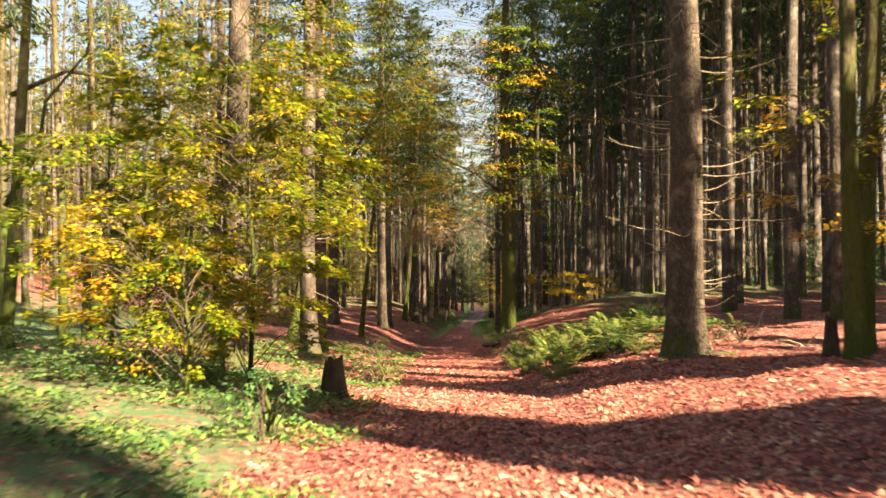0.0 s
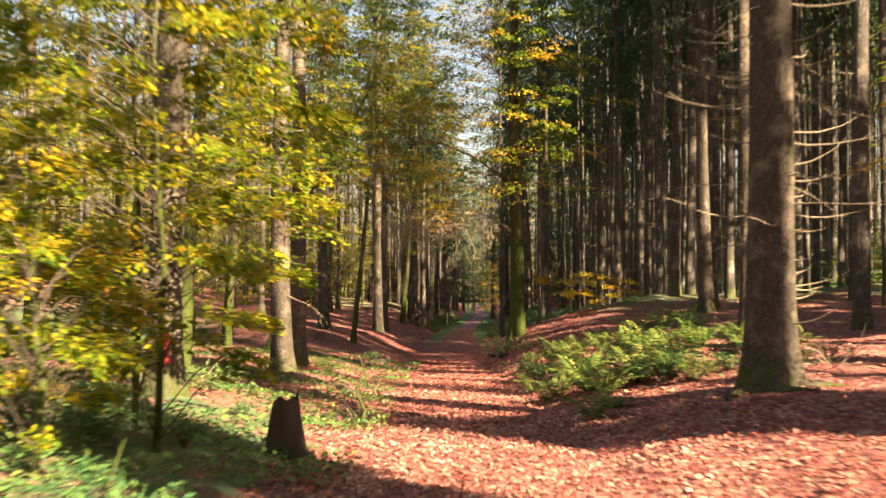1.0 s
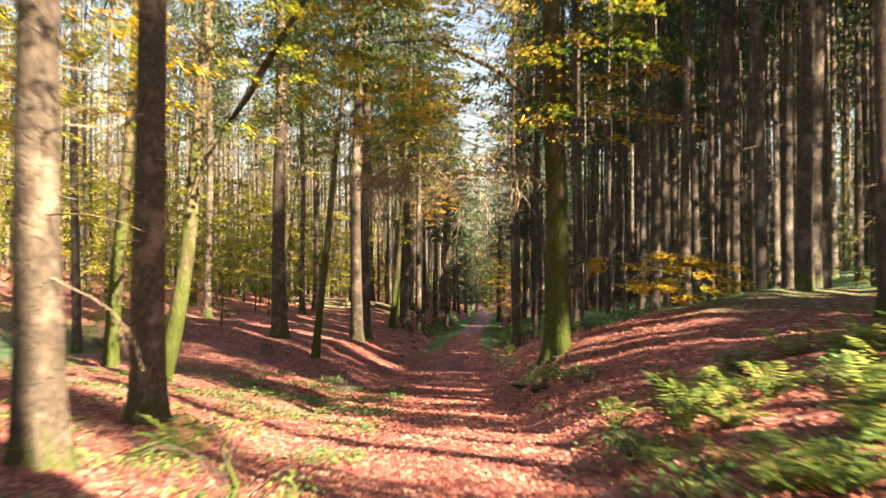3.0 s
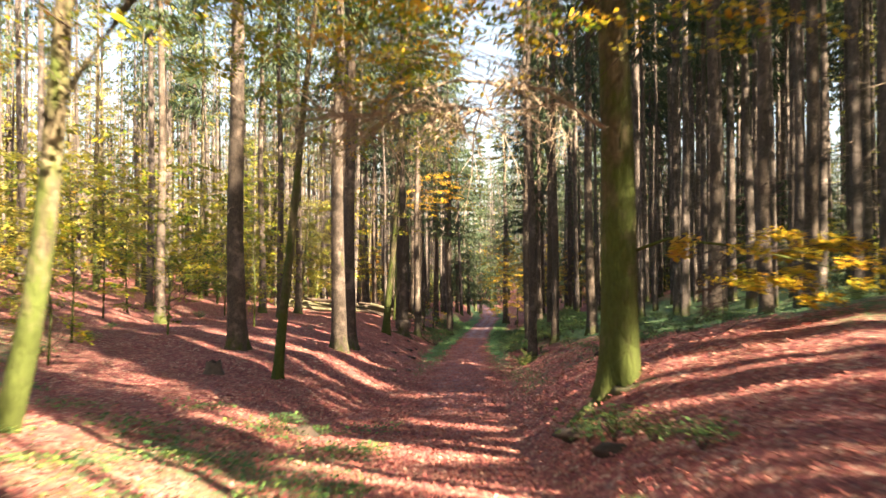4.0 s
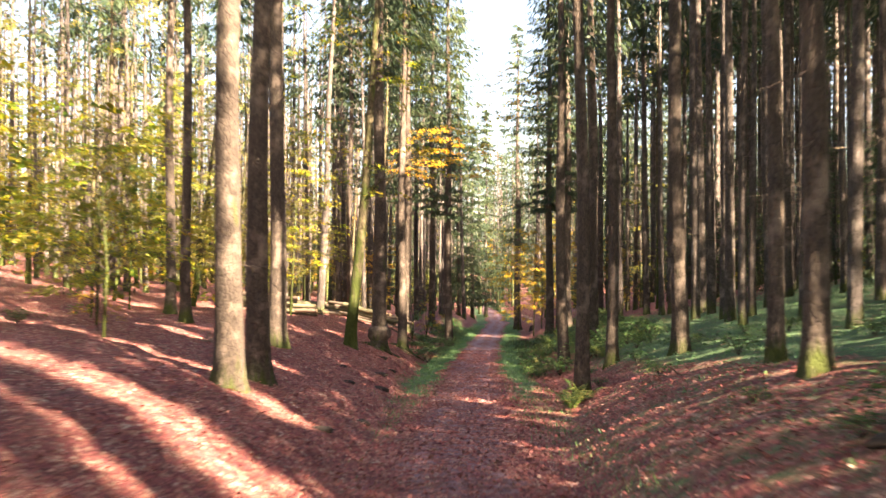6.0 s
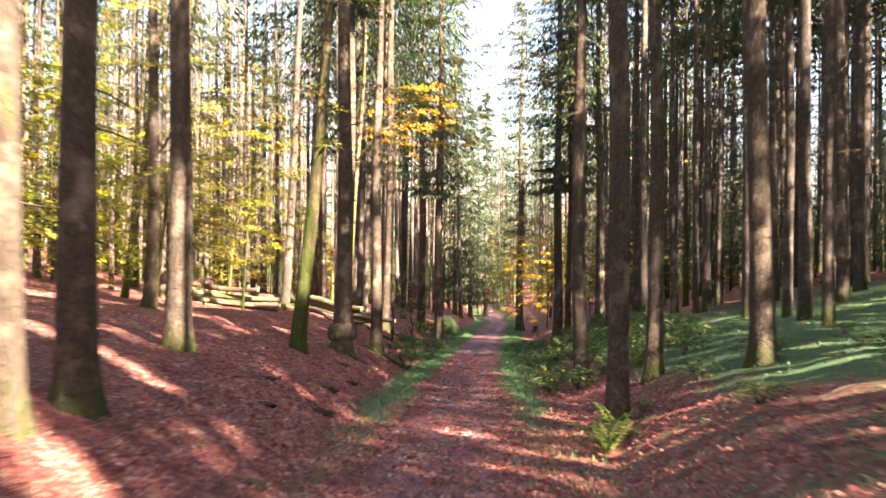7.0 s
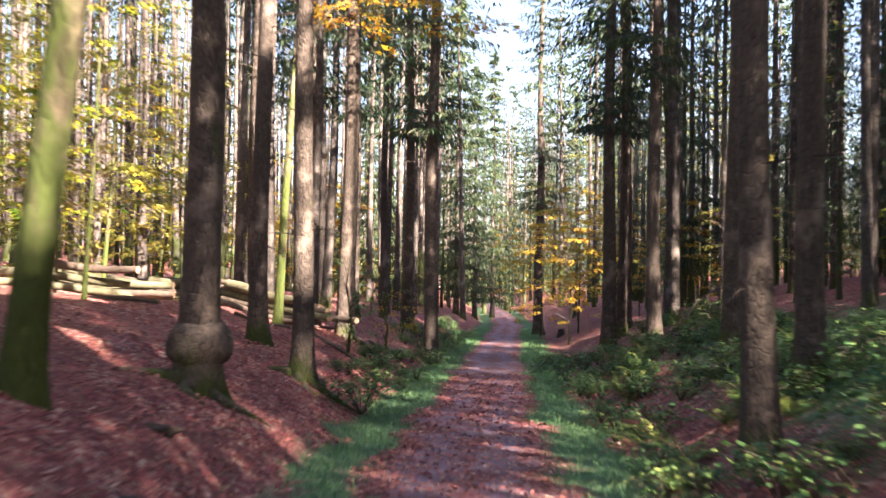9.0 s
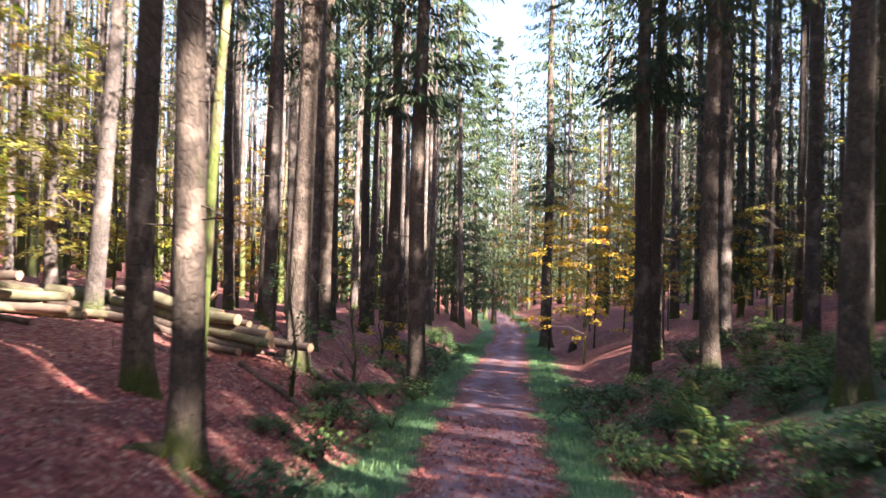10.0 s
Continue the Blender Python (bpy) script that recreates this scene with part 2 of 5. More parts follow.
def land(x, y):
    """Height of the forest floor."""
    x, y = np.asarray(x, float), np.asarray(y, float)
    u = x - path_x(y)
    left, right = np.maximum(-u, 0), np.maximum(u, 0)
    fl = np.interp(y, [0, 30, 50, 60, 70, 80, 100, 112], [0.3, 0.38, 0.42, 0.5, 0.85, 0.95, 1.1, 0.95])
    fall = np.interp(y, [100, 112], [4.0, 3.0])
    fr = np.interp(y, [0, 22, 35, 46, 52, 64, 75], [0.35, 0.40, 0.6, 0.9, 1.25, 1.0, 1.0])
    start = np.interp(y, [40, 50, 58, 72, 84], [1.6, 1.2, 1.2, 1.8, 3.0])
    rise = np.interp(y, [72, 84], [3.2, 4.0])
    begin = np.interp(y, [30, 45, 60, 70, 90], [1.6, 3.0, 3.0, 1.7, 2.15])
    z = path_z(y) + 2.3 * (1 - np.exp(-np.maximum(left - begin, 0) / fall)) * fl + 2.5 * (1 - np.exp(-np.maximum(right - start, 0) / rise)) * fr
    z = z + 0.035 * np.maximum(np.abs(u) - 12, 0).clip(0, 60) * np.clip((260 - y) / 120, 0, 1)
    z = z + 0.11 * (left - 13).clip(0, 45) * np.clip((y - 45) / 40, 0, 1) * np.clip((330 - y) / 90, 0, 1)
    z = z + 0.13 * (right - 10).clip(0, 30) * np.clip((y - 55) / 35, 0, 1) * np.clip((330 - y) / 90, 0, 1)
    rough = 1 - np.exp(-(u / 1.6) ** 2)
    z = z + rough * (0.07 * np.sin(x * 1.3 + 0.7 * np.sin(y * 0.9)) * np.sin(y * 0.8 + 1.1) + 0.035 * np.sin(x * 3.1 + y * 1.7) * np.sin(y * 2.6 - x))
    z = z + 0.015 * np.sin(x * 6.1 + y * 2.3) * np.sin(y * 5.3 - x * 1.7)
    return z


def cover(x, y):
    """How mossy and how trodden the floor is, 0 to 1."""
    u = x - path_x(y)
    a = np.abs(u) + 0.22 * np.sin(y * 0.9 + 2 * np.sin(y * 0.37)) * np.sin(x * 1.7 + y * 0.21) + 0.10 * np.sin(y * 2.7 + x)
    verge = np.exp(-((a - 1.65) / 0.62) ** 2) * np.clip((y - 56) / 50, 0, 1) ** 1.4 * 0.85
    herbs = 0.45 * np.clip((-u - 1.0) / 1.2, 0, 1) * np.clip((42 - y) / 20, 0, 1)
    herbs = np.maximum(herbs, 0.42 * np.clip((-u - 0.7) / 0.8, 0, 1) * np.clip((8 + u) / 3, 0, 1) * np.exp(-((y - 49) / 6) ** 2))
    glade = 0.55 * np.clip((u - np.interp(y, [70, 95], [4.0, 2.4])) / 2.5, 0, 1) * np.clip((y - 40) / 14, 0, 1) * np.clip((135 - y) / 30, 0, 1)
    glade = np.maximum(glade, 0.55 * np.clip((-u - 9) / 4, 0, 1) * np.clip((84 - y) / 24, 0, 1))
    bank = 0.33 * np.clip((u - 1.2) / 0.8, 0, 1) * np.clip((y - 50) / 12, 0, 1) * np.clip((100 - y) / 20, 0, 1)
    green = np.maximum(np.maximum(verge, herbs), np.maximum(glade, bank))
    ruts = np.exp(-((a - 0.42) / 0.33) ** 2) * np.clip((y - 55) / 45, 0, 1) * 0.62
    bed = np.clip((1.12 - a) / 0.2, 0, 1) * np.clip((y - 36) / 30, 0, 1) * 0.34
    track = np.maximum(ruts, bed)
    return np.clip(green, 0, 1), np.clip(track, 0, 1)


def build_ground():
    xs = np.unique(np.concatenate([np.arange(-14, 16.01, 0.3), np.arange(-60, 60, 2.0), np.linspace(-1500, 1500, 41)]).round(3))
    ys = np.unique(np.concatenate([np.arange(2, 135, 0.3), np.arange(-60, 300, 2.0), np.linspace(-1500, 1600, 41)]).round(3))
    gx, gy = np.meshgrid(xs, ys)
    gz = land(gx, gy)
    nx, ny = len(xs), len(ys)
    i = (np.arange(ny - 1)[:, None] * nx + np.arange(nx - 1)[None, :]).ravel()
    quads = np.stack([i, i + 1, i + nx + 1, i + nx], 1)
    me = bpy.data.meshes.new("forest_floor")
    me.from_pydata(np.stack([gx.ravel(), gy.ravel(), gz.ravel()], 1).tolist(), [], quads.tolist())
    g, t = cover(gx.ravel(), gy.ravel())
    at = me.color_attributes.new("cover", 'FLOAT_COLOR', 'POINT')
    at.data.foreach_set("color", np.stack([g, t, g * 0, g * 0 + 1], 1).ravel())
    me.polygons.foreach_set("use_smooth", np.ones(len(quads), bool))
    me.materials.append(FLOOR)
    return tagged(new("ground", me), "forest floor under red-brown fallen beech leaves with mossy verges", "ground", kind="structure")


ground = build_ground()


# ---- making meshes ----
class Shape:
    """Gathers vertices and faces for one mesh."""

    def __init__(self):
        self.v, self.f = [], []

    def add(self, verts, faces):
        n = len(self.v)
        self.v.extend(verts)
        self.f.extend(tuple(i + n for i in f) for f in faces)

    def tube(self, points, radii, sides=6, wobble=0.0, cap=True):
        """A tube along the points, closed at its end."""
        n = len(self.v)
        pts = [Vector(p) for p in points]
        up = Vector((0.31, 0.17, 0.93))
        for k, p in enumerate(pts):
            d = (pts[min(k + 1, len(pts) - 1)] - pts[max(k - 1, 0)]).normalized()
            a = d.cross(up)
            if a.length < 0.2:
                a = d.cross(Vector((1, 0.1, 0)))
            a.normalize()
            b = d.cross(a)
            for s in range(sides):
                w = 2 * math.pi * s / sides
                r = radii[k] * (1 + wobble * noise.noise(p * 2.1 + Vector((math.cos(w), math.sin(w), 0)) * 0.9))
                self.v.append(p + (a * math.cos(w) + b * math.sin(w)) * r)
        for k in range(len(pts) - 1):
            for s in range(sides):
                i, j = n + k * sides + s, n + k * sides + (s + 1) % sides
                self.f.append((i, j, j + sides, i + sides))
        if cap:
            e = n + (len(pts) - 1) * sides
            self.f.append(tuple(e + s for s in range(sides)))
            self.f.append(tuple(n + s for s in reversed(range(sides))))

    def leaf(self, p, along, side, length, width, bend=0.0):
        """One pointed leaf of two folded halves."""
        n = len(self.v)
        up = along.cross(side)
        mid = p + along * (length * 0.45) + up * (bend * length)
        self.v.extend((p, mid + side * (width / 2), p + along * length, mid - side * (width / 2)))
        self.f.append((n, n + 1, n + 2, n + 3))

    def mesh(self, name, mat, smooth=False):
        me = bpy.data.meshes.new(name)
        me.from_pydata(self.v, [], self.f)
        if smooth:
            me.polygons.foreach_set("use_smooth", [True] * len(self.f))
        for one in (mat if isinstance(mat, (list, tuple)) else [mat]):
            me.materials.append(one)
        return me


def part(name, shape, mat, parent, label="", smooth=False, kind=""):
    me = shape if isinstance(shape, bpy.types.Mesh) else shape.mesh(name, mat, smooth)
    ob = new(name, me)
    ob.parent = parent
    return tagged(ob, label, kind=kind)


def thing(name, x, y, label, category, group="", sink=0.05):
    ob = new(name)
    ob.location = (x, y, float(land(x, y)) - sink)
    return tagged(ob, label, category, group)


def spot(x, y, turn=0.0, size=1.0, sink=0.05, lean=(0, 0)):
    m = pose(x, y, float(land(x, y)) - sink, lean[1], lean[0], turn)
    return m @ Matrix.Diagonal((size, size, size, 1))


def rand(a, b):
    return float(rng.uniform(a, b))


def direction(az, el):
    return Vector((math.cos(az) * math.cos(el), math.sin(az) * math.cos(el), math.sin(el)))


# ---- trees ----
def stem(height, dia, lean=(0.0, 0.0), curve=0.0, sides=14, rings=22, flare=0.55, sweep=0.0, seed=0.0, lobes=5):
    """A tapered trunk with root flare; lean in metres per metre, curve bows it, sweep kicks the foot out."""
    s = Shape()
    zs = [0.0, 0.08, 0.18, 0.32, 0.55, 0.9] + list(np.linspace(1.5, height, rings - 6))
    cen = []
    for z in zs:
        t = z / height
        cx = lean[0] * z + curve * math.sin(t * math.pi) + sweep * math.exp(-z / 1.1) + 0.05 * math.sin(z * 0.5 + seed)
        cy = lean[1] * z + 0.04 * math.sin(z * 0.37 + 2 * seed)
        cen.append((cx, cy, z - 0.12))
    for k, (cx, cy, z) in enumerate(cen):
        t = zs[k] / height
        r = dia / 2 * max(0.04, (1 - t) ** 0.75) * (1 + 0.12 * math.exp(-zs[k] / 1.5))
        for i in range(sides):
            w = 2 * math.pi * i / sides
            root = flare * math.exp(-zs[k] / 0.36) * (0.55 + 0.45 * math.sin(lobes * w + seed * 7))
            rr = r * (1 + root + 0.05 * noise.noise(Vector((math.cos(w) * 1.5, math.sin(w) * 1.5, zs[k] * 0.9 + seed * 5))))
            s.v.append(Vector((cx + math.cos(w) * rr, cy + math.sin(w) * rr, z)))
    for k in range(len(cen) - 1):
        for i in range(sides):
            a, b = k * sides + i, k * sides + (i + 1) % sides
            s.f.append((a, b, b + sides, a + sides))
    s.f.append(tuple((len(cen) - 1) * sides + i for i in range(sides)))
    return s


def stem_at(height, dia, z, lean=(0.0, 0.0), curve=0.0, seed=0.0):
    t = z / height
    return Vector((lean[0] * z + curve * math.sin(t * math.pi) + 0.05 * math.sin(z * 0.5 + seed), lean[1] * z, z)), dia / 2 * (1 - t) ** 0.75


def dead_branches(height, dia, low, high, count, reach, lean=(0, 0), curve=0.0, seed=0.0, forks=True, thick=1.0):
    """Bare dead twigs round a spruce stem, level or drooping, with bent ends."""
    s = Shape()
    for _ in range(count):
        z = rand(low, high)
        p, r = stem_at(height, dia, z, lean, curve, seed)
        az = rand(0, 6.283)
        d = direction(az, rand(-0.35, 0.25))
        length = reach * rand(0.25, 1.0)
        pts, rad = [p + d * (r * 0.6)], [rand(0.010, 0.02) * thick]
        q = pts[0]
        n = 4
        for k in range(n):
            d = (d + Vector((rand(-0.25, 0.25), rand(-0.25, 0.25), rand(-0.28, 0.2)))).normalized()
            q = q + d * (length / n)
            pts.append(q)
            rad.append(rad[0] * (1 - (k + 1) / (n + 0.6)))
            if forks and k > 0 and rand(0, 1) < 0.6:
                e = (d + Vector((rand(-0.8, 0.8), rand(-0.8, 0.8), rand(-0.5, 0.3)))).normalized()
                s.tube([q, q + e * length * 0.16, q + (e + Vector((0, 0, rand(-0.3, 0.2)))) * length * 0.3], [rad[-1] * 0.7, rad[-1] * 0.5, 0.002], 3, cap=False)
        s.tube(pts, rad, 3, cap=False)
    return s


def needle_crown(height, low, width, levels, per_level, sprays, fat=1.0, long=1.0):
    """Drooping spruce boughs with hanging needle sprays."""
    s = Shape()
    for k in range(levels):
        t = max((k + rand(-0.3, 0.3)) / levels, 0)
        z = low + (height - low) * t
        reach = width * (1 - t) ** 0.8 * (0.55 + 0.45 * min(1, t * 5)) + 0.25
        a0 = rand(0, 6.28)
        for b in range(per_level):
            az = a0 + 6.283 * b / per_level + rand(-0.35, 0.35)
            z = low + (height - low) * min(1, max(0, t + rand(-0.7, 0.7) / levels))
            ln = reach * rand(0.6, 1.1)
            out = direction(az, 0)
            side = Vector((-out.y, out.x, 0))
            for j in range(sprays):
                f = (j + rand(0.2, 1.0)) / sprays
                droop = -0.28 * f * ln + 0.12 * f * f * ln
                p = Vector((0, 0, z + droop)) + out * (f * ln) + side * rand(-0.4, 0.4) * f * ln
                d = (out * rand(0.1, 0.7) + side * rand(-0.6, 0.6) + Vector((0, 0, rand(-1.1, -0.1)))).normalized()
                sd = d.cross(Vector((rand(-1, 1), rand(-1, 1), rand(-0.4, 1)))).normalized()
                s.leaf(p, d, sd, rand(0.4, 0.95) * long, rand(0.05, 0.12) * fat, rand(-0.15, 0.15))
    return s


def leaf_crown(shape, twigs, centre, size, boughs, per_bough, leaf, flat=0.35, origin=None):
    """Layered sprays of leaves on thin boughs, flat and a little drooping, with gaps between."""
    c = Vector(centre)
    for _ in range(boughs):
        az, rr = rand(0, 6.283), math.sqrt(rand(0.03, 1.0))
        p = c + Vector((math.cos(az) * rr * size[0], math.sin(az) * rr * size[1], rand(-1, 1) * size[2] * math.sqrt(max(0.05, 1 - rr * rr * 0.8))))
        root = Vector(origin) if origin is not None else Vector((c.x * 0.5, c.y * 0.5, p.z - 0.5))
        root = Vector((root.x, root.y, root.z if origin is not None else p.z - rand(0.2, 0.9)))
        out = (p - root)
        out.z = 0
        out = out.normalized() if out.length > 0.01 else direction(az, 0)
        side = Vector((-out.y, out.x, 0))
        span = rand(0.5, 1.1) * max(size[0], size[1]) * 0.36
        if twigs is not None:
            twigs.tube([root.lerp(p, 0.0), root.lerp(p, 0.55) + Vector((0, 0, 0.12)), p, p + out * span - Vector((0, 0, span * 0.2))], [0.010, 0.007, 0.005, 0.002], 3, cap=False)
        for _ in range(per_bough):
            f, w = rand(-0.25, 1.0), rand(-1, 1)
            q = p + out * (f * span) + side * (w * span * 0.55 * (1.05 - abs(f))) + Vector((0, 0, -0.2 * f * f * span - 0.12 * abs(w) * span + rand(-flat, flat) * 0.22))
            d = (out * rand(0.2, 1.0) + side * w * rand(0.3, 1.2) + Vector((0, 0, rand(-0.55, 0.15)))).normalized()
            n = Vector((rand(-0.5, 0.5), rand(-0.5, 0.5), 1)).normalized()
            sd = d.cross(n).normalized()
            ln = leaf * rand(0.6, 1.25)
            shape.leaf(q, d, sd, ln, ln * rand(0.5, 0.7), rand(-0.12, 0.12))


# ---- where sun comes through the canopy: lanes along the sun's way, across it in metres ----
LANES = [(4.4, 7.3), (11.0, 13.8)]
# smaller gaps, through which only a stretch of stem, bank or a pile of logs is lit: across, and height of the ray
WINDOWS = [(8.2, 10.8, 10.3, 15.6), (16.0, 17.2, 10.3, 13.2), (17.2, 18.2, 7.4, 11.2), (18.2, 19.8, 11.4, 40.0), (20.6, 21.8, 13.0, 17.4), (17.5, 18.3, 14.0, 26.0), (22.0, 24.0, 15.0, 40.0), (19.5, 24.0, 5.0, 12.6),
           (24.4, 25.6, 15.6, 60.0), (24.5, 26.6, 6.0, 14.6), (25.9, 27.5, 19.2, 60.0), (28.6, 29.1, 14.0, 18.0), (29.2, 30.3, 18.4, 21.3), (30.7, 31.1, 23.0, 32.0), (31.4, 33.3, 21.0, 34.0), (32.5, 33.3, 17.3, 19.8), (33.6, 34.7, 19.6, 21.5),
           (35.2, 36.2, 20.5, 24.0), (36.9, 37.4, 27.3, 37.0), (38.9, 39.2, 28.6, 33.0), (40.4, 41.5, 29.0, 40.0), (44.0, 44.9, 31.9, 42.0), (48.0, 48.8, 36.5, 42.0),
           (50.3, 51.2, 39.6, 43.0), (56.0, 57.1, 43.2, 53.0), (58.7, 59.2, 43.6, 45.0), (61.4, 64.0, 50.6, 60.0), (63.6, 64.2, 46.8, 49.2), (64.2, 69.4, 53.2, 58.0), (67.4, 68.1, 45.0, 46.8), (69.5, 71.1, 50.0, 65.0), (88.0, 91.0, 54.0, 61.0)]


def canopy_gap(points, room=0.0, slope=True):
    """Which foliage would stand in a gap of the canopy."""
    q = (points[:, 0] * -SUN_AZ.y + points[:, 1] * SUN_AZ.x) + rng.normal(0, 0.08, len(points))
    h = points[:, 2] - math.tan(SUN_EL) * (points[:, 0] * SUN_AZ.x + points[:, 1] * SUN_AZ.y)
    gap = np.zeros(len(points), bool)
    for a, b in LANES:
        gap |= (q > a - room) & (q < b + room)
    for a, b, lo, hi in WINDOWS:
        gap |= (q > a - 0.1 - room) & (q < b + 0.1 + room) & (h > lo - 0.4) & (h < hi + 0.4)
    # beyond the near stems the wood opens to a sunny slope
    open_side = (h > 0.726 * q + 9.8) & (q > 9) & (np.sin(q * 1.9) + np.sin(q * 0.83 + 1) + 0.8 * np.sin(h * 1.1 + q) > 0.15)
    open_side |= (h > 0.726 * q + 0.5) & (q > 66) & (np.sin(q * 1.3) + np.sin(q * 0.57 + 1) + 0.8 * np.sin(h * 0.9 + q) > 0.1)
    return gap | open_side if slope else gap


def in_lane(x, y, room=0.25):
    q = x * -SUN_AZ.y + y * SUN_AZ.x
    return any(a - room - 0.25 < q < b + room + 0.25 for a, b in LANES) or any(a - room < q < b + room for a, b, lo, hi in WINDOWS if hi - lo > 24)


def quad_mesh(name, verts, quads, mats, index=None, smooth=None):
    """A mesh of four-sided faces from arrays."""
    me = bpy.data.meshes.new(name)
    me.vertices.add(len(verts))
    me.vertices.foreach_set("co", np.asarray(verts, np.float32).ravel())
    me.loops.add(len(quads) * 4)
    me.loops.foreach_set("vertex_index", np.asarray(quads, np.int32).ravel())
    me.polygons.add(len(quads))
    me.polygons.foreach_set("loop_start", np.arange(0, len(quads) * 4, 4, dtype=np.int32))
    for one in mats:
        me.materials.append(one)
    if index is not None:
        me.polygons.foreach_set("material_index", np.asarray(index, np.int32))
    if smooth is not None:
        me.polygons.foreach_set("use_smooth", np.asarray(smooth, bool))
    me.update(calc_edges=True)
    return me


def arrays(shape):
    return np.array([tuple(v) for v in shape.v], np.float32), np.array([f for f in shape.f if len(f) == 4], np.int32)


def moved(verts, m):
    a = np.array(m, np.float32)
    return verts @ a[:3, :3].T + a[:3, 3]


def gapped_crown(crown, m, slope=True):
    """A crown's own foliage, in the tree's space, with the canopy's gaps left open."""
    v, f = crown
    gap = canopy_gap(moved(v[f[:, 0]], m), slope=slope)
    f = f[~gap]
    keep, back = np.unique(f.ravel(), return_inverse=True)
    return v[keep], back.reshape(-1, 4)


SPRUCE_LABEL = "tall spruce with scaly brown bark and bare dead lower twigs"


def spruce(x, y, dia, lean, curve, height, twigs, reach, low, crown, pale, sides=16, rings=26, label=SPRUCE_LABEL, flare=0.8, sd=0.0, turn=0.0, mat=None):
    t = thing("spruce_tree", x, y, label, "tree", "forest trees", 0.06)
    part("trunk", stem(height, dia, lean, curve, sides, rings, flare, 0, sd), mat or SPRUCE_BARK, t, smooth=True)
    part("dead_wood", dead_branches(height, dia, low, 13, twigs, reach, lean, curve, sd, pale), TWIG if pale else DARK_TWIG, t, kind="stuff")
    m = Matrix.Translation(t.location) @ pose(lean[0] * 14, lean[1] * 14, 0, 0, 0, turn)
    v, f = gapped_crown(crown, m, False)
    c = part("crown", quad_mesh("crown", v, f, [NEEDLES]), None, t, kind="stuff")
    c.matrix_local = pose(lean[0] * 14, lean[1] * 14, 0, 0, 0, turn)
    return t


CROWNS = [arrays(needle_crown(h + 0.5, low, w, 22, 7, 17, 0.9, 0.8)) for h, low, w in ((27, 12.5, 2.7), (27, 13.5, 2.9), (27, 11.5, 2.5))]
HANGING = arrays(needle_crown(27.5, 8.0, 3.0, 24, 7, 36, 0.7, 0.5))

# stems beside the way: x, y, thickness, sideways lean
SPRUCE_STEMS = [
    (4.75, 22.4, 0.70, -0.008), (-4.2, 23.3, 0.52, 0.006), (-3.95, 34.0, 0.50, 0.0), (-4.2, 39.3, 0.50, -0.004), (-7.55, 38.8, 0.36, 0.0),
    (-6.6, 69.2, 0.60, 0.0), (-4.05, 76.3, 0.56, 0.004), (-3.75, 78.2, 0.5, 0.004), (-4.8, 87.9, 0.52, 0.006),
    (-2.4, 99.4, 0.54, -0.002), (-1.75, 105.0, 0.40, 0.010), (-1.9, 116.0, 0.46, 0.004), (-2.95, 107.6, 0.40, 0.004),
    (6.5, 155.5, 0.62, 0.0), (4.7, 97.4, 0.42, -0.002), (4.1, 85.5, 0.40, -0.008), (5.5, 89.8, 0.36, 0.0), (6.8, 85.8, 0.46, -0.004),
    (6.24, 74.3, 0.30, 0.0), (5.6, 70.0, 0.38, -0.004), (8.85, 64.0, 0.38, 0.0), (8.7, 69.3, 0.42, 0.0), (9.06, 45.7, 0.48, 0.0), (9.7, 47.2, 0.42, 0.0),
    (6.3, 100.3, 0.42, -0.006), (6.5, 123.8, 0.5, 0.0), (7.4, 126.2, 0.38, 0.0), (7.0, 117.4, 0.42, 0.0), (7.3, 109.0, 0.46, -0.004), (7.9, 129.2, 0.4, 0.0),
    (-10.3, 97.4, 0.4, 0.0), (-8.5, 92.4, 0.36, 0.0), (-8.65, 100.6, 0.4, 0.0), (-11.7, 80.0, 0.4, 0.0), (10.7, 65.8, 0.44, 0.0), (12.4, 84.0, 0.46, 0.0), (7.5, 34.3, 0.4, 0.0),
    (0.35, 122.0, 0.46, 0.0), (-0.7, 130.5, 0.44, 0.0), (-2.7, 128.0, 0.42, 0.0), (-4.2, 126.0, 0.44, 0.0), (-5.4, 121.0, 0.40, 0.0),
]
taken = [(x, y) for x, y, *_ in SPRUCE_STEMS]
stems = {}
for k, (x, y, d, ln) in enumerate(SPRUCE_STEMS):
    pale = k < 6
    stems[(x, y)] = spruce(x, y, d, (ln, rand(-0.004, 0.004)), rand(-0.06, 0.06), 27.0, 46 if k == 0 else 26, 2.0 if k == 0 else 1.6, 2.0, HANGING if y > 112 else CROWNS[k % 3], pale, 18, 30, sd=rand(0, 6), turn=rand(0, 360))
for x, y, h in ((1.4, 170.0, 24), (3.0, 180.0, 21), (4.9, 192.0, 25), (-0.4, 187.0, 22), (-4.5, 162.0, 26)):
    spruce(x, y, 0.42, (0, 0), 0.0, h, 8, 1.2, 2.5, arrays(needle_crown(h + 0.4, 1.8, 3.0, 30, 8, 34, 0.9, 0.6)), False, label="dark spruce with heavy hanging boughs beside the path")
    taken.append((x, y))


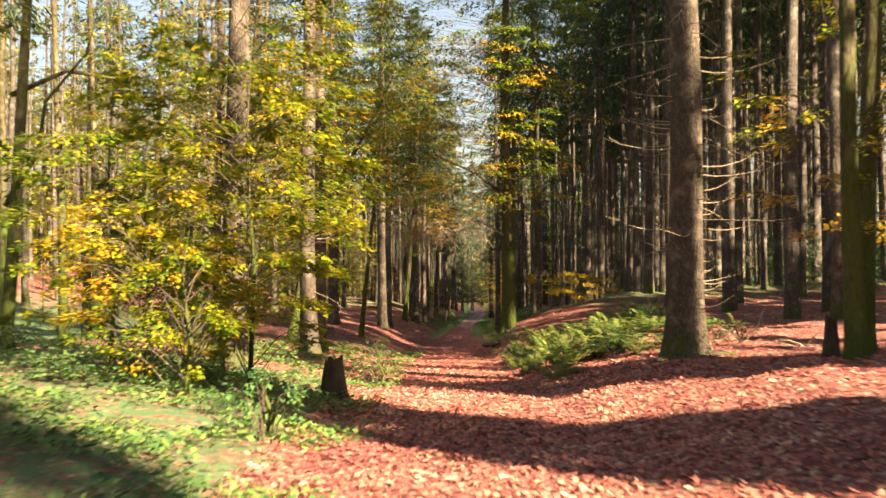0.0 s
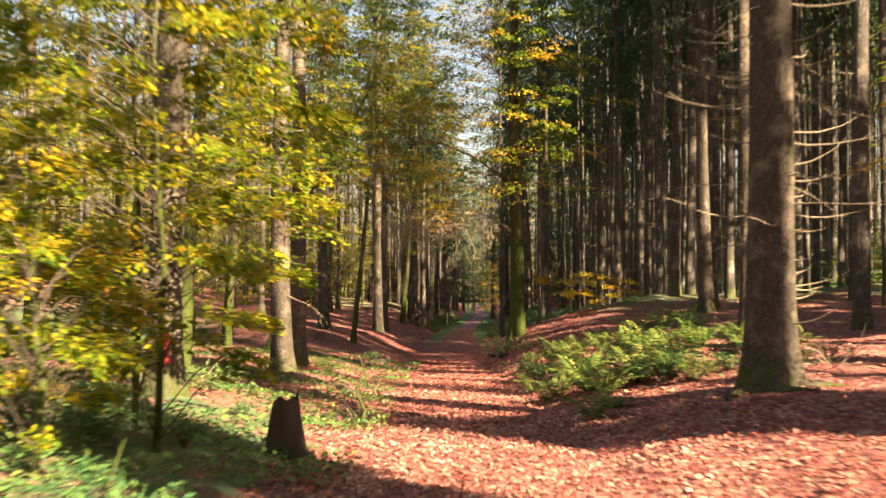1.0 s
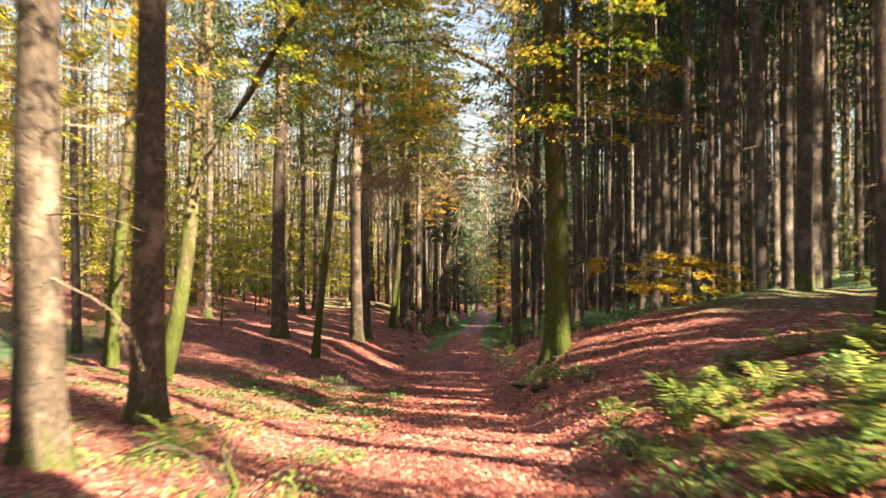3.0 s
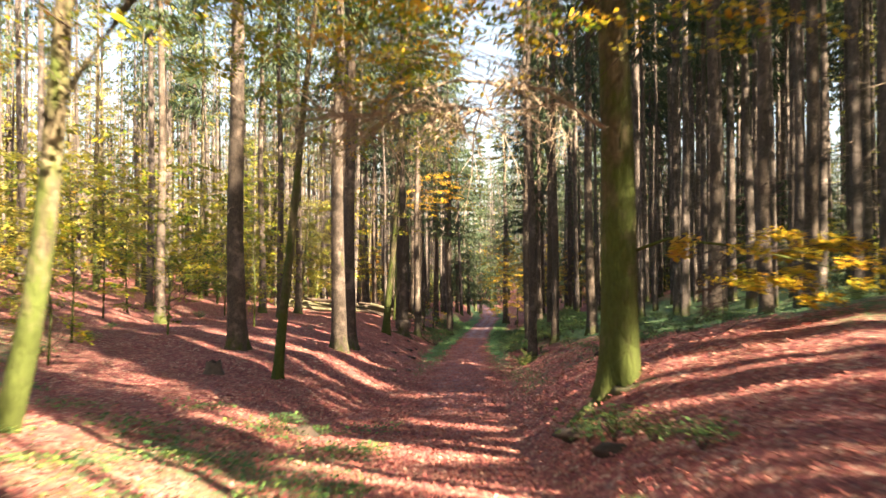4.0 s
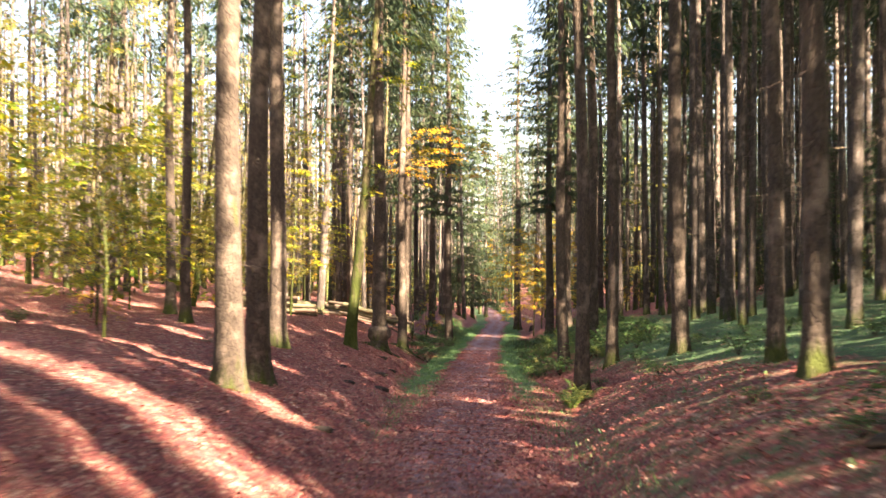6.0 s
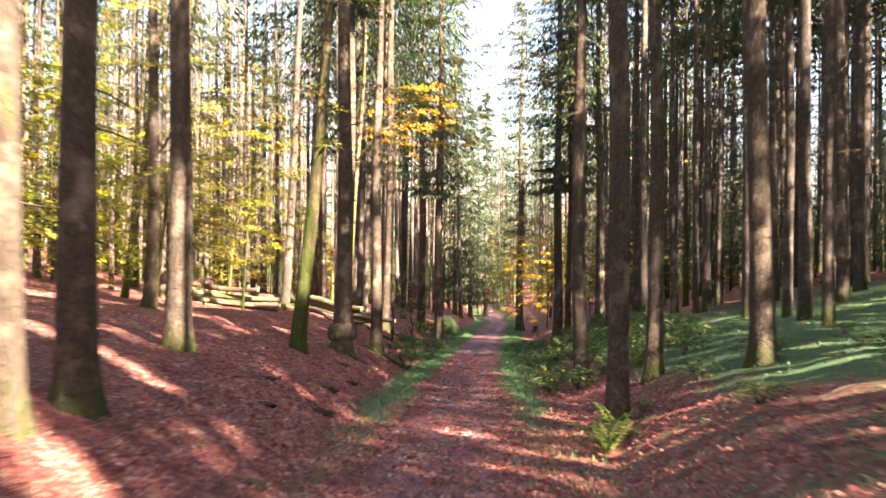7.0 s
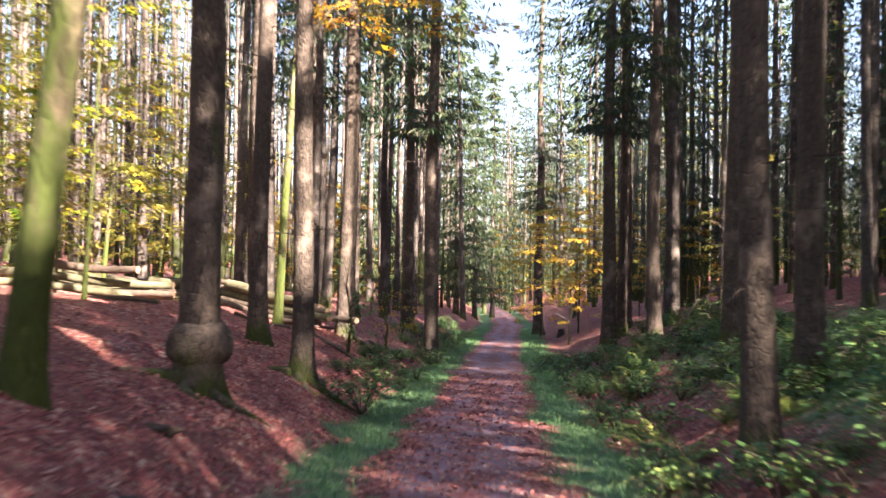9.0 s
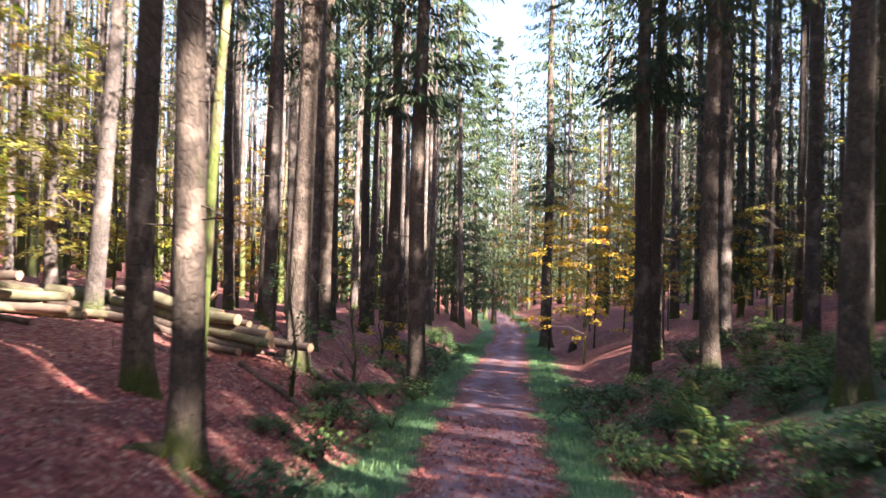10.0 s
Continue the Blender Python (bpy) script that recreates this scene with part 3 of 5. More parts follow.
def tree_burl(owner):
    """The swollen knot round a spruce's foot."""
    bm = bmesh.new()
    bmesh.ops.create_icosphere(bm, subdivisions=3, radius=1.0)
    for v in bm.verts:
        v.co *= 1 + 0.14 * noise.noise(v.co * 2.3) + 0.07 * noise.noise(v.co * 6.0)
        v.co = Vector((v.co.x * 0.46, v.co.y * 0.44, v.co.z * 0.42 + 0.66))
    me = bpy.data.meshes.new("burl")
    bm.to_mesh(me)
    bm.free()
    me.polygons.foreach_set("use_smooth", [True] * len(me.polygons))
    me.materials.append(SPRUCE_BARK)
    part("burl", me, None, owner, "swollen dark bark burl")


tree_burl(stems[(-2.4, 99.4)])


def whiskers(owner, r, low, high, count, lengths):
    """Pale dead twigs that curve upwards from a stem."""
    s = Shape()
    for k in range(count):
        z = rand(low, high)
        az = rand(-0.6, 0.7) if rand(0, 1) < 0.62 else rand(2.4, 3.9)
        if rand(0, 1) < 0.2:
            az = rand(-2.3, -0.8)
        d = direction(az, rand(-0.3, 0.0))
        ln = rand(*lengths) * (0.45 if z < 2.4 else 1.0)
        p = direction(az, 0) * (r * 0.9) + Vector((0, 0, z))
        pts, rad, w = [p], [0.012], rand(-0.2, 0.2)
        for j in range(6):
            d = (d + Vector((-math.sin(az) * w, math.cos(az) * w, rand(0.02, 0.2)))).normalized()
            p = p + d * ln / 6
            pts.append(p)
            rad.append(0.012 * (1 - (j + 1) / 6.6))
            if j > 2 and rand(0, 1) < 0.5:
                e = (d + Vector((rand(-0.6, 0.6), rand(-0.6, 0.6), rand(-0.2, 0.5)))).normalized()
                s.tube([p, p + e * ln * 0.18], [rad[-1] * 0.7, 0.003], 3, cap=False)
        s.tube(pts, rad, 4, cap=False)
    part("dead_twigwork", s, TWIG, owner, "pale dead twigs curving upwards", kind="stuff")


whiskers(stems[(4.75, 22.4)], 0.36, 1.0, 6.5, 38, (0.5, 1.8))
whiskers(stems[(-4.2, 39.3)], 0.27, 2.2, 7.0, 12, (0.6, 1.4))
whiskers(stems[(-3.95, 34.0)], 0.27, 2.6, 7.0, 10, (0.5, 1.2))


def paint_mark(owner, r, z0, z1, w):
    s = Shape()
    for k in range(7):
        z = z0 + (z1 - z0) * k / 6
        for j in range(5):
            a = -math.pi / 2 + 0.25 + (j - 2) / 2 * w * (0.6 + 0.4 * math.sin(k * 2.1 + 1))
            s.v.append(Vector((math.cos(a) * r, math.sin(a) * r, z)))
    for k in range(6):
        for j in range(4):
            i = k * 5 + j
            s.f.append((i, i + 1, i + 6, i + 5))
    part("paint_mark", s, PAINT, owner, "faded red paint stripe on the bark")


paint_mark(stems[(-4.2, 23.3)], 0.325, 0.55, 0.98, 0.16)


def mossy_beech(x, y, dia, lean, height=22.0, curve=0.0, label="mossy green beech trunk leaning beside the path", sweep=0.0, fork=None):
    t = thing("beech_tree", x, y, label, "tree", "forest beeches")
    part("trunk", stem(height, dia, lean, curve, 18, 30, 0.5, sweep, rand(0, 6)), BEECH_BARK, t, smooth=True)
    if fork:
        z0, az, ln = fork
        p, r = stem_at(height, dia, z0, lean, curve)
        d = direction(az, 0.95)
        f = Shape()
        f.tube([p - d * 0.2, p + d * ln * 0.3 + Vector((0, 0, 0.2)), p + d * ln * 0.65 + Vector((0, 0, 0.7)), p + d * ln + Vector((0, 0, 1.6))], [r * 0.75, r * 0.6, r * 0.42, r * 0.12], 9)
        part("limb", f, BEECH_BARK, t, smooth=True)
    taken.append((x, y))
    return t


def crown_on(tree, mat, centre, size, boughs, per_bough, leaf, twig_mat=None, origin=None, flat=0.35):
    lv, tw = Shape(), Shape()
    leaf_crown(lv, tw, centre, size, boughs, per_bough, leaf, flat, origin)
    part("twigwork", tw, twig_mat or DARK_TWIG, tree, kind="stuff")
    lv = arrays(lv)
    if centre[2] > 12:
        lv = gapped_crown(lv, Matrix.Translation(tree.location))
    part("foliage", quad_mesh("foliage", *lv, [mat]), None, tree, kind="stuff")


def limb(tree, points, r, mat=None):
    f = Shape()
    n = len(points)
    f.tube(points, [r * (1 - k / (n - 0.6)) + 0.006 for k in range(n)], 7)
    part("limb", f, mat or BEECH_BARK, tree, smooth=True)


def drooping_twigs(tree, roots, count, reach):
    """Pale leafless twigs that hang and curl from a limb."""
    s = Shape()
    for _ in range(count):
        a, b = roots
        p = Vector(a).lerp(Vector(b), rand(0.15, 1.0))
        d = Vector((rand(-1.0, 0.5), rand(-0.9, 0.5), rand(-0.35, 0.45))).normalized()
        pts, rad, ln = [p], [rand(0.011, 0.02)], reach * rand(0.4, 1.0)
        for k in range(5):
            d = (d + Vector((rand(-0.4, 0.4), rand(-0.4, 0.4), rand(-0.42, 0.22)))).normalized()
            p = p + d * ln / 5
            pts.append(p)
            rad.append(rad[0] * (1 - (k + 1) / 5.4))
            for _ in range(2):
                e = (d + Vector((rand(-1, 1), rand(-1, 1), rand(-0.8, 0.5)))).normalized()
                s.tube([p, p + e * ln * 0.14, p + (e + Vector((0, 0, rand(-0.5, 0.2)))) * ln * 0.26], [rad[-1] * 0.7, rad[-1] * 0.5, 0.002], 3, cap=False)
        s.tube(pts, rad, 3, cap=False)
    part("bare_twigwork", s, TWIG, tree, "pale leafless hanging twigs", kind="stuff")


beech = mossy_beech(2.9, 51.4, 0.62, (-0.006, 0), 24, label="big mossy green beech beside the path with spreading branches")
limb(beech, [(0, 0, 4.2), (-1.2, -0.5, 4.9), (-2.6, -0.9, 5.0), (-4.0, -1.2, 4.6), (-5.0, -1.3, 4.1)], 0.035, TWIG)
drooping_twigs(beech, ((-0.4, -0.4, 4.7), (-4.6, -1.2, 4.4)), 105, 1.9)
limb(beech, [(0, 0, 6.0), (-1.5, -1.4, 7.0), (-3.0, -2.2, 7.6), (-4.4, -2.8, 7.4)], 0.08)
limb(beech, [(0, 0, 2.2), (0.8, -0.2, 2.5), (2.0, -0.3, 2.35), (3.4, -0.4, 2.0)], 0.03)
limb(beech, [(0, 0, 7.0), (1.5, -0.8, 8.2), (3.0, -1.2, 8.8)], 0.07)
crown_on(beech, BEECH_GREEN, (-1.8, -1.5, 9.8), (4.6, 3.4, 4.6), 170, 80, 0.15)
crown_on(beech, BEECH_GOLD, (-1.5, -1.5, 9.0), (4.6, 3.4, 4.4), 110, 64, 0.14)
crown_on(beech, BEECH_GOLD, (-2.6, -1.0, 5.4), (2.8, 1.6, 0.9), 20, 22, 0.12)
crown_on(beech, BEECH_GREEN, (-1.6, -1.0, 14.6), (4.6, 3.6, 3.2), 120, 70, 0.17)
crown_on(beech, BEECH_GOLD, (2.5, -0.3, 2.1), (1.8, 1.0, 0.6), 24, 100, 0.12)

forked = mossy_beech(-6.5, 50.0, 0.42, (0.075, 0.0), 20, 0.3, "leaning sunlit beech with mossy bark that forks", -0.3, (5.0, 0.3, 7))
crown_on(forked, BEECH_GREEN, (1.8, -0.5, 10.0), (3.8, 3.4, 4.6), 130, 70, 0.13)
second = mossy_beech(-9.2, 54.5, 0.42, (0.05, 0.0), 20, 0.2, "leaning beech with mossy foot and yellow leaves")
crown_on(second, BEECH_GOLD, (1.0, 0, 11), (3.5, 3.5, 4.5), 60, 40, 0.15)
thin = mossy_beech(-4.65, 64.2, 0.28, (0.135, 0.0), 17, -0.2, "thin mossy green beech leaning over the leaves", 0.1)
crown_on(thin, BEECH_GREEN, (2.0, 0, 10.0), (3.6, 3.2, 4.4), 110, 60, 0.17)
green = mossy_beech(-3.3, 95.0, 0.40, (0.07, 0.0), 20, 0.25, "mossy green beech leaning beside the path", 0.15)
crown_on(green, BEECH_GREEN, (1.0, 0, 9.5), (3.2, 3.0, 4.5), 70, 40, 0.15)
limb(green, [(0.4, 0, 5.0), (1.2, -0.3, 6.0), (2.2, -0.5, 6.2)], 0.05)
pair = mossy_beech(6.15, 17.2, 0.30, (-0.03, 0.0), 16, 0.15, "mossy beech with low layered yellow-green leaves")
crown_on(pair, BEECH_GREEN, (0.0, -0.2, 4.0), (1.7, 1.4, 2.2), 34, 40, 0.11, origin=(0, 0, 3.2))
pair_b = mossy_beech(6.75, 18.4, 0.34, (0.01, 0.0), 17, 0.1, "mossy beech with low layered yellow-green leaves")
crown_on(pair_b, BEECH_GOLD, (0.2, 0.4, 3.4), (1.8, 1.6, 1.8), 26, 40, 0.11, origin=(0, 0, 3.0))
edge = mossy_beech(-9.6, 25.0, 0.3, (0.03, 0.0), 18, 0.4, "slim dark beech with twisting branches and thin leaves")
crown_on(edge, BEECH_GOLD, (0, 0, 9.5), (3.2, 3.2, 3.0), 24, 26, 0.11)
for points in ([(0.1, 0, 3.2), (0.9, -0.3, 4.3), (1.1, -0.4, 5.4), (2.0, -0.5, 6.4), (2.3, -0.4, 7.6)], [(0.15, 0, 4.4), (-0.8, 0.2, 5.2), (-1.0, 0.2, 6.5), (-1.9, 0.1, 7.4)], [(0.2, 0, 5.6), (1.3, 0.4, 6.2), (2.6, 0.5, 6.0), (3.4, 0.4, 6.5)]):
    limb(edge, points, 0.06)
grove = mossy_beech(-5.2, 28.5, 0.3, (0.05, 0), 18, 0.2, "mossy beech that leans, with yellowing leaves")
crown_on(grove, BEECH_GREEN, (1.2, -0.4, 7.2), (3.2, 2.8, 4.0), 110, 70, 0.12)
gold = mossy_beech(9.8, 166.0, 0.22, (0, 0), 11, 0.2, "small golden-brown beech at the bend of the path")
crown_on(gold, BEECH_GOLD, (0, 0, 5.2), (2.6, 2.6, 4.2), 60, 40, 0.2)
gold_b = mossy_beech(-7.4, 110.0, 0.12, (0.02, 0), 9, 0.15, "slender beech sapling glowing with yellow leaves")
crown_on(gold_b, BEECH_GREEN, (0.2, 0, 4.6), (2.1, 2.0, 3.6), 84, 44, 0.13)


for x, y, mat in ((-7.6, 33.0, BEECH_GREEN), (-9.0, 42.0, BEECH_GOLD), (-13.0, 50.0, BEECH_PALE)):
    side_tree = mossy_beech(x, y, 0.26, (0.04, 0), 18, 0.3, "slim mossy beech with spreading yellowing leaves")
    crown_on(side_tree, mat, (0.8, 0, 8.0), (3.4, 3.2, 4.4), 95, 60, 0.15)
# unseen beeches behind and beside the start, added to shade it
for x, y in ((-8.0, -3.0), (7.5, -8.0), (-3.0, -11.0), (3.5, -6.0), (-12.5, 9.0), (11.0, 13.0), (12.0, 26.0)):
    shade_beech = mossy_beech(x, y, 0.4, (0, 0), 24, 0.2, "unseen tall beech added so its broad crown shades the start")
    crown_on(shade_beech, BEECH_GREEN, (0, 0, 17.5), (5.8, 5.8, 4.5), 120, 40, 0.26)
for tree, mat in ((beech, BEECH_GREEN), (forked, BEECH_GREEN), (second, BEECH_GOLD), (thin, BEECH_GREEN), (green, BEECH_GREEN), (grove, BEECH_GREEN)):
    crown_on(tree, mat, (0.8, 0, 17.5), (4.6, 4.6, 4.0), 90, 40, 0.19)

for x, y, mat in ((-9.8, 119.0, BEECH_PALE), (-12.5, 111.0, BEECH_PALE), (-15.5, 123.0, BEECH_GREEN), (-8.6, 101.0, BEECH_PALE), (-13.8, 102.0, BEECH_GREEN), (-11.0, 131.0, BEECH_PALE)):
    low_tree = mossy_beech(x, y, 0.14, (0.03, 0), 13, 0.3, "slender beech with layered yellow-green leaves beside the log pile")
    crown_on(low_tree, mat, (0.3, 0, 6.6), (3.0, 3.0, 4.6), 85, 44, 0.15)


dark = mossy_beech(-12.5, 111.0, 0.3, (0.10, 0), 17, 0.3, "dark leaning beech that forks above the leafy bank", 0.0, (5.0, 0.2, 5))
crown_on(dark, BEECH_PALE, (1.6, 0, 10.5), (2.8, 2.6, 3.0), 50, 40, 0.14)
over = mossy_beech(9.2, 126.5, 0.3, (-0.05, 0), 22, 0.2, "beech with golden leaves hanging over the path")
crown_on(over, BEECH_GOLD, (-3.6, 0, 14.8), (2.8, 2.6, 2.4), 60, 46, 0.17)
limb(over, [(-0.5, 0, 11.0), (-1.6, 0, 13.0), (-3.4, -0.2, 14.4), (-5.4, -0.4, 14.6)], 0.05)
over_b = mossy_beech(-3.6, 114.0, 0.24, (0.04, 0), 19, 0.2, "beech with golden leaves hanging over the path")
crown_on(over_b, BEECH_GOLD, (3.4, 0, 9.0), (2.6, 2.2, 1.7), 50, 46, 0.15)
limb(over_b, [(0.3, 0, 7.0), (1.4, -0.2, 8.4), (3.2, -0.3, 9.2), (5.2, -0.4, 8.8)], 0.05)


def sapling(x, y, height, spread, boughs, per_bough, mat, label, leaf=0.12):
    t = thing("beech_sapling", x, y, label, "sapling", "beech saplings")
    s = Shape()
    s.tube([(0, 0, -0.1), (0.08, 0.02, height * 0.35), (-0.05, 0.05, height * 0.7), (0.06, 0, height)], [0.045, 0.032, 0.018, 0.004], 7)
    part("stem", s, BEECH_BARK, t, smooth=True)
    crown_on(t, mat, (0, 0, height * 0.55), (spread, spread, height * 0.46), boughs, per_bough, leaf)
    taken.append((x, y))
    return t


LAYERED = "beech sapling with broad layered yellow-green leaf sprays"
sapling(-3.9, 20.3, 6.4, 2.2, 130, 90, BEECH_GREEN, LAYERED)
sapling(-3.0, 17.8, 5.6, 1.7, 82, 80, BEECH_GREEN, LAYERED)
sapling(-5.5, 19.0, 4.8, 1.7, 62, 74, BEECH_GREEN, LAYERED)
sapling(-3.5, 15.6, 2.3, 1.0, 40, 60, BEECH_GREEN, "low beech sapling with bright yellow leaves", 0.085)
sapling(-4.4, 17.0, 3.2, 1.3, 50, 60, BEECH_GOLD, LAYERED, 0.09)
sapling(-1.95, 12.6, 0.95, 0.42, 16, 24, BRAMBLE_GREEN, "small bright green seedling shrub among herbs", 0.075)
sapling(-1.3, 23.5, 0.85, 0.7, 14, 20, FERN_GREEN, "small yellow-green shrub at the path's edge", 0.07)
sapling(-1.9, 33.0, 0.9, 0.8, 16, 20, FERN_GREEN, "small yellow-green shrub at the path's edge", 0.07)
sapling(-0.7, 124.0, 1.6, 0.8, 18, 26, BEECH_GOLD, "low orange-brown beech sapling on the bank", 0.11)
sapling(-1.5, 112.0, 2.6, 0.7, 16, 22, BRAMBLE_GREEN, "thin green sapling on the mossy bank", 0.09)
sapling(-0.9, 117.5, 2.2, 0.7, 16, 22, BRAMBLE_GREEN, "thin green sapling on the mossy bank", 0.09)
sapling(-10.5, 63.0, 4.2, 1.8, 44, 50, BEECH_GREEN, LAYERED)
sapling(-8.2, 82.0, 5.0, 1.8, 44, 50, BEECH_GREEN, LAYERED)
sapling(-11.0, 90.0, 5.5, 2.2, 54, 50, BEECH_PALE, LAYERED)
sapling(-9.0, 104.0, 5.5, 2.0, 54, 50, BEECH_PALE, LAYERED)
sapling(-9.5, 72.0, 4.6, 1.9, 50, 50, BEECH_GREEN, LAYERED)

for x, y, h in ((-9.6, 86.0, 7.5), (-12.0, 98.0, 8.5), (-10.4, 107.0, 7.0), (-13.5, 78.0, 8.0), (-15.0, 92.0, 9.0), (-11.5, 68.0, 6.5), (-14.5, 62.0, 7.5), (-8.8, 126.0, 7.0)):
    sapling(x, y, h, 2.4, 64, 48, BEECH_GREEN if h > 7.2 else BEECH_PALE, LAYERED, 0.13)
for x, y, h in ((6.6, 138.0, 7.0), (7.6, 143.0, 9.0), (6.2, 150.0, 8.0), (9.5, 147.0, 6.5), (-5.5, 136.0, 6.0), (12.5, 140.0, 6.0)):
    sapling(x, y, h, 2.2, 60, 46, BEECH_GOLD, "young golden beech bush at the bend of the path", 0.14)


# ---- the wood behind ----
def wood_kinds():
    """Dense dark spruces, high-crowned light ones, beeches; a coarse spruce for unseen shade."""
    kinds = []
    for k, (h, d, low, w) in enumerate([(29, 0.42, 16, 3.0), (30, 0.48, 17, 3.1), (27.5, 0.34, 15.5, 2.8), (28, 0.42, 16, 2.3), (29, 0.36, 17, 2.2), (26, 0.30, 14, 2.0)]):
        lv, n, fat = (11, 9, 2.6) if k < 3 else (9, 9, 1.5)
        kinds.append(("spruce", arrays(stem(h, d, (rand(-0.01, 0.01), 0), rand(-0.15, 0.15), 8, 12, 0.4, 0, k * 1.7)),
                      arrays(dead_branches(h, d, 2.8, low + 3, 26, 1.9, thick=0.9)), arrays(needle_crown(h + 0.5, low, w, lv, 6, n, fat, 0.7)), NEEDLES))
    for k, mat in enumerate((BEECH_PALE, BEECH_PALE)):
        lv, tw = Shape(), Shape()
        leaf_crown(lv, tw, (0, 0, 11.5), (3.3, 3.3, 8), 60, 24, 0.25)
        kinds.append(("beech", arrays(stem(20, 0.3, (rand(-0.04, 0.04), 0), rand(-0.5, 0.5), 8, 13, 0.4, 0, k * 2.1)), arrays(tw), arrays(lv), mat))
    # coarse twigless spruce, stands only out of view to block the sun
    kinds.append(("spruce", arrays(stem(27, 0.4, (0, 0), 0, 6, 9, 0.3)), (np.zeros((0, 3), np.float32), np.zeros((0, 4), np.int32)), arrays(needle_crown(27, 8, 3.0, 9, 6, 5, 5.0)), NEEDLES))
    nothing = (np.zeros((0, 3), np.float32), np.zeros((0, 4), np.int32))
    kinds.append(("spruce", arrays(stem(26, 0.42, (0, 0), 0, 6, 9, 0.3)), nothing, arrays(needle_crown(27, 2.5, 3.5, 17, 6, 11, 1.35, 0.65)), NEEDLES))
    lv = Shape()
    leaf_crown(lv, None, (0, 0, 10.0), (3.8, 3.8, 9), 52, 18, 0.34)
    kinds.append(("beech", arrays(stem(20, 0.34, (0.02, 0), 0.3, 6, 9, 0.4)), nothing, arrays(lv), BEECH_PALE))
    return kinds


KINDS = wood_kinds()
FINE = [arrays(needle_crown(h, low, w, lv, 7, 17, 1.3)) for h, low, w, lv in ((29.5, 17, 3.7, 14), (30.5, 18, 3.8, 14), (28, 16.5, 3.5, 13), (28.5, 15, 3.1, 13), (29.5, 16, 3.0, 13), (26.5, 14, 2.9, 13))]


def thicket_form(k):
    s = Shape()
    if k == 2:
        return arrays(needle_crown(8, 0.3, 2.2, 10, 6, 12, 1.1, 0.5))
    leaf_crown(s, None, (0, 0, 3.0), (2.0, 2.0, 2.9), 34, 16, 0.26)
    return arrays(s)


THICKET = [thicket_form(k) for k in range(3)]


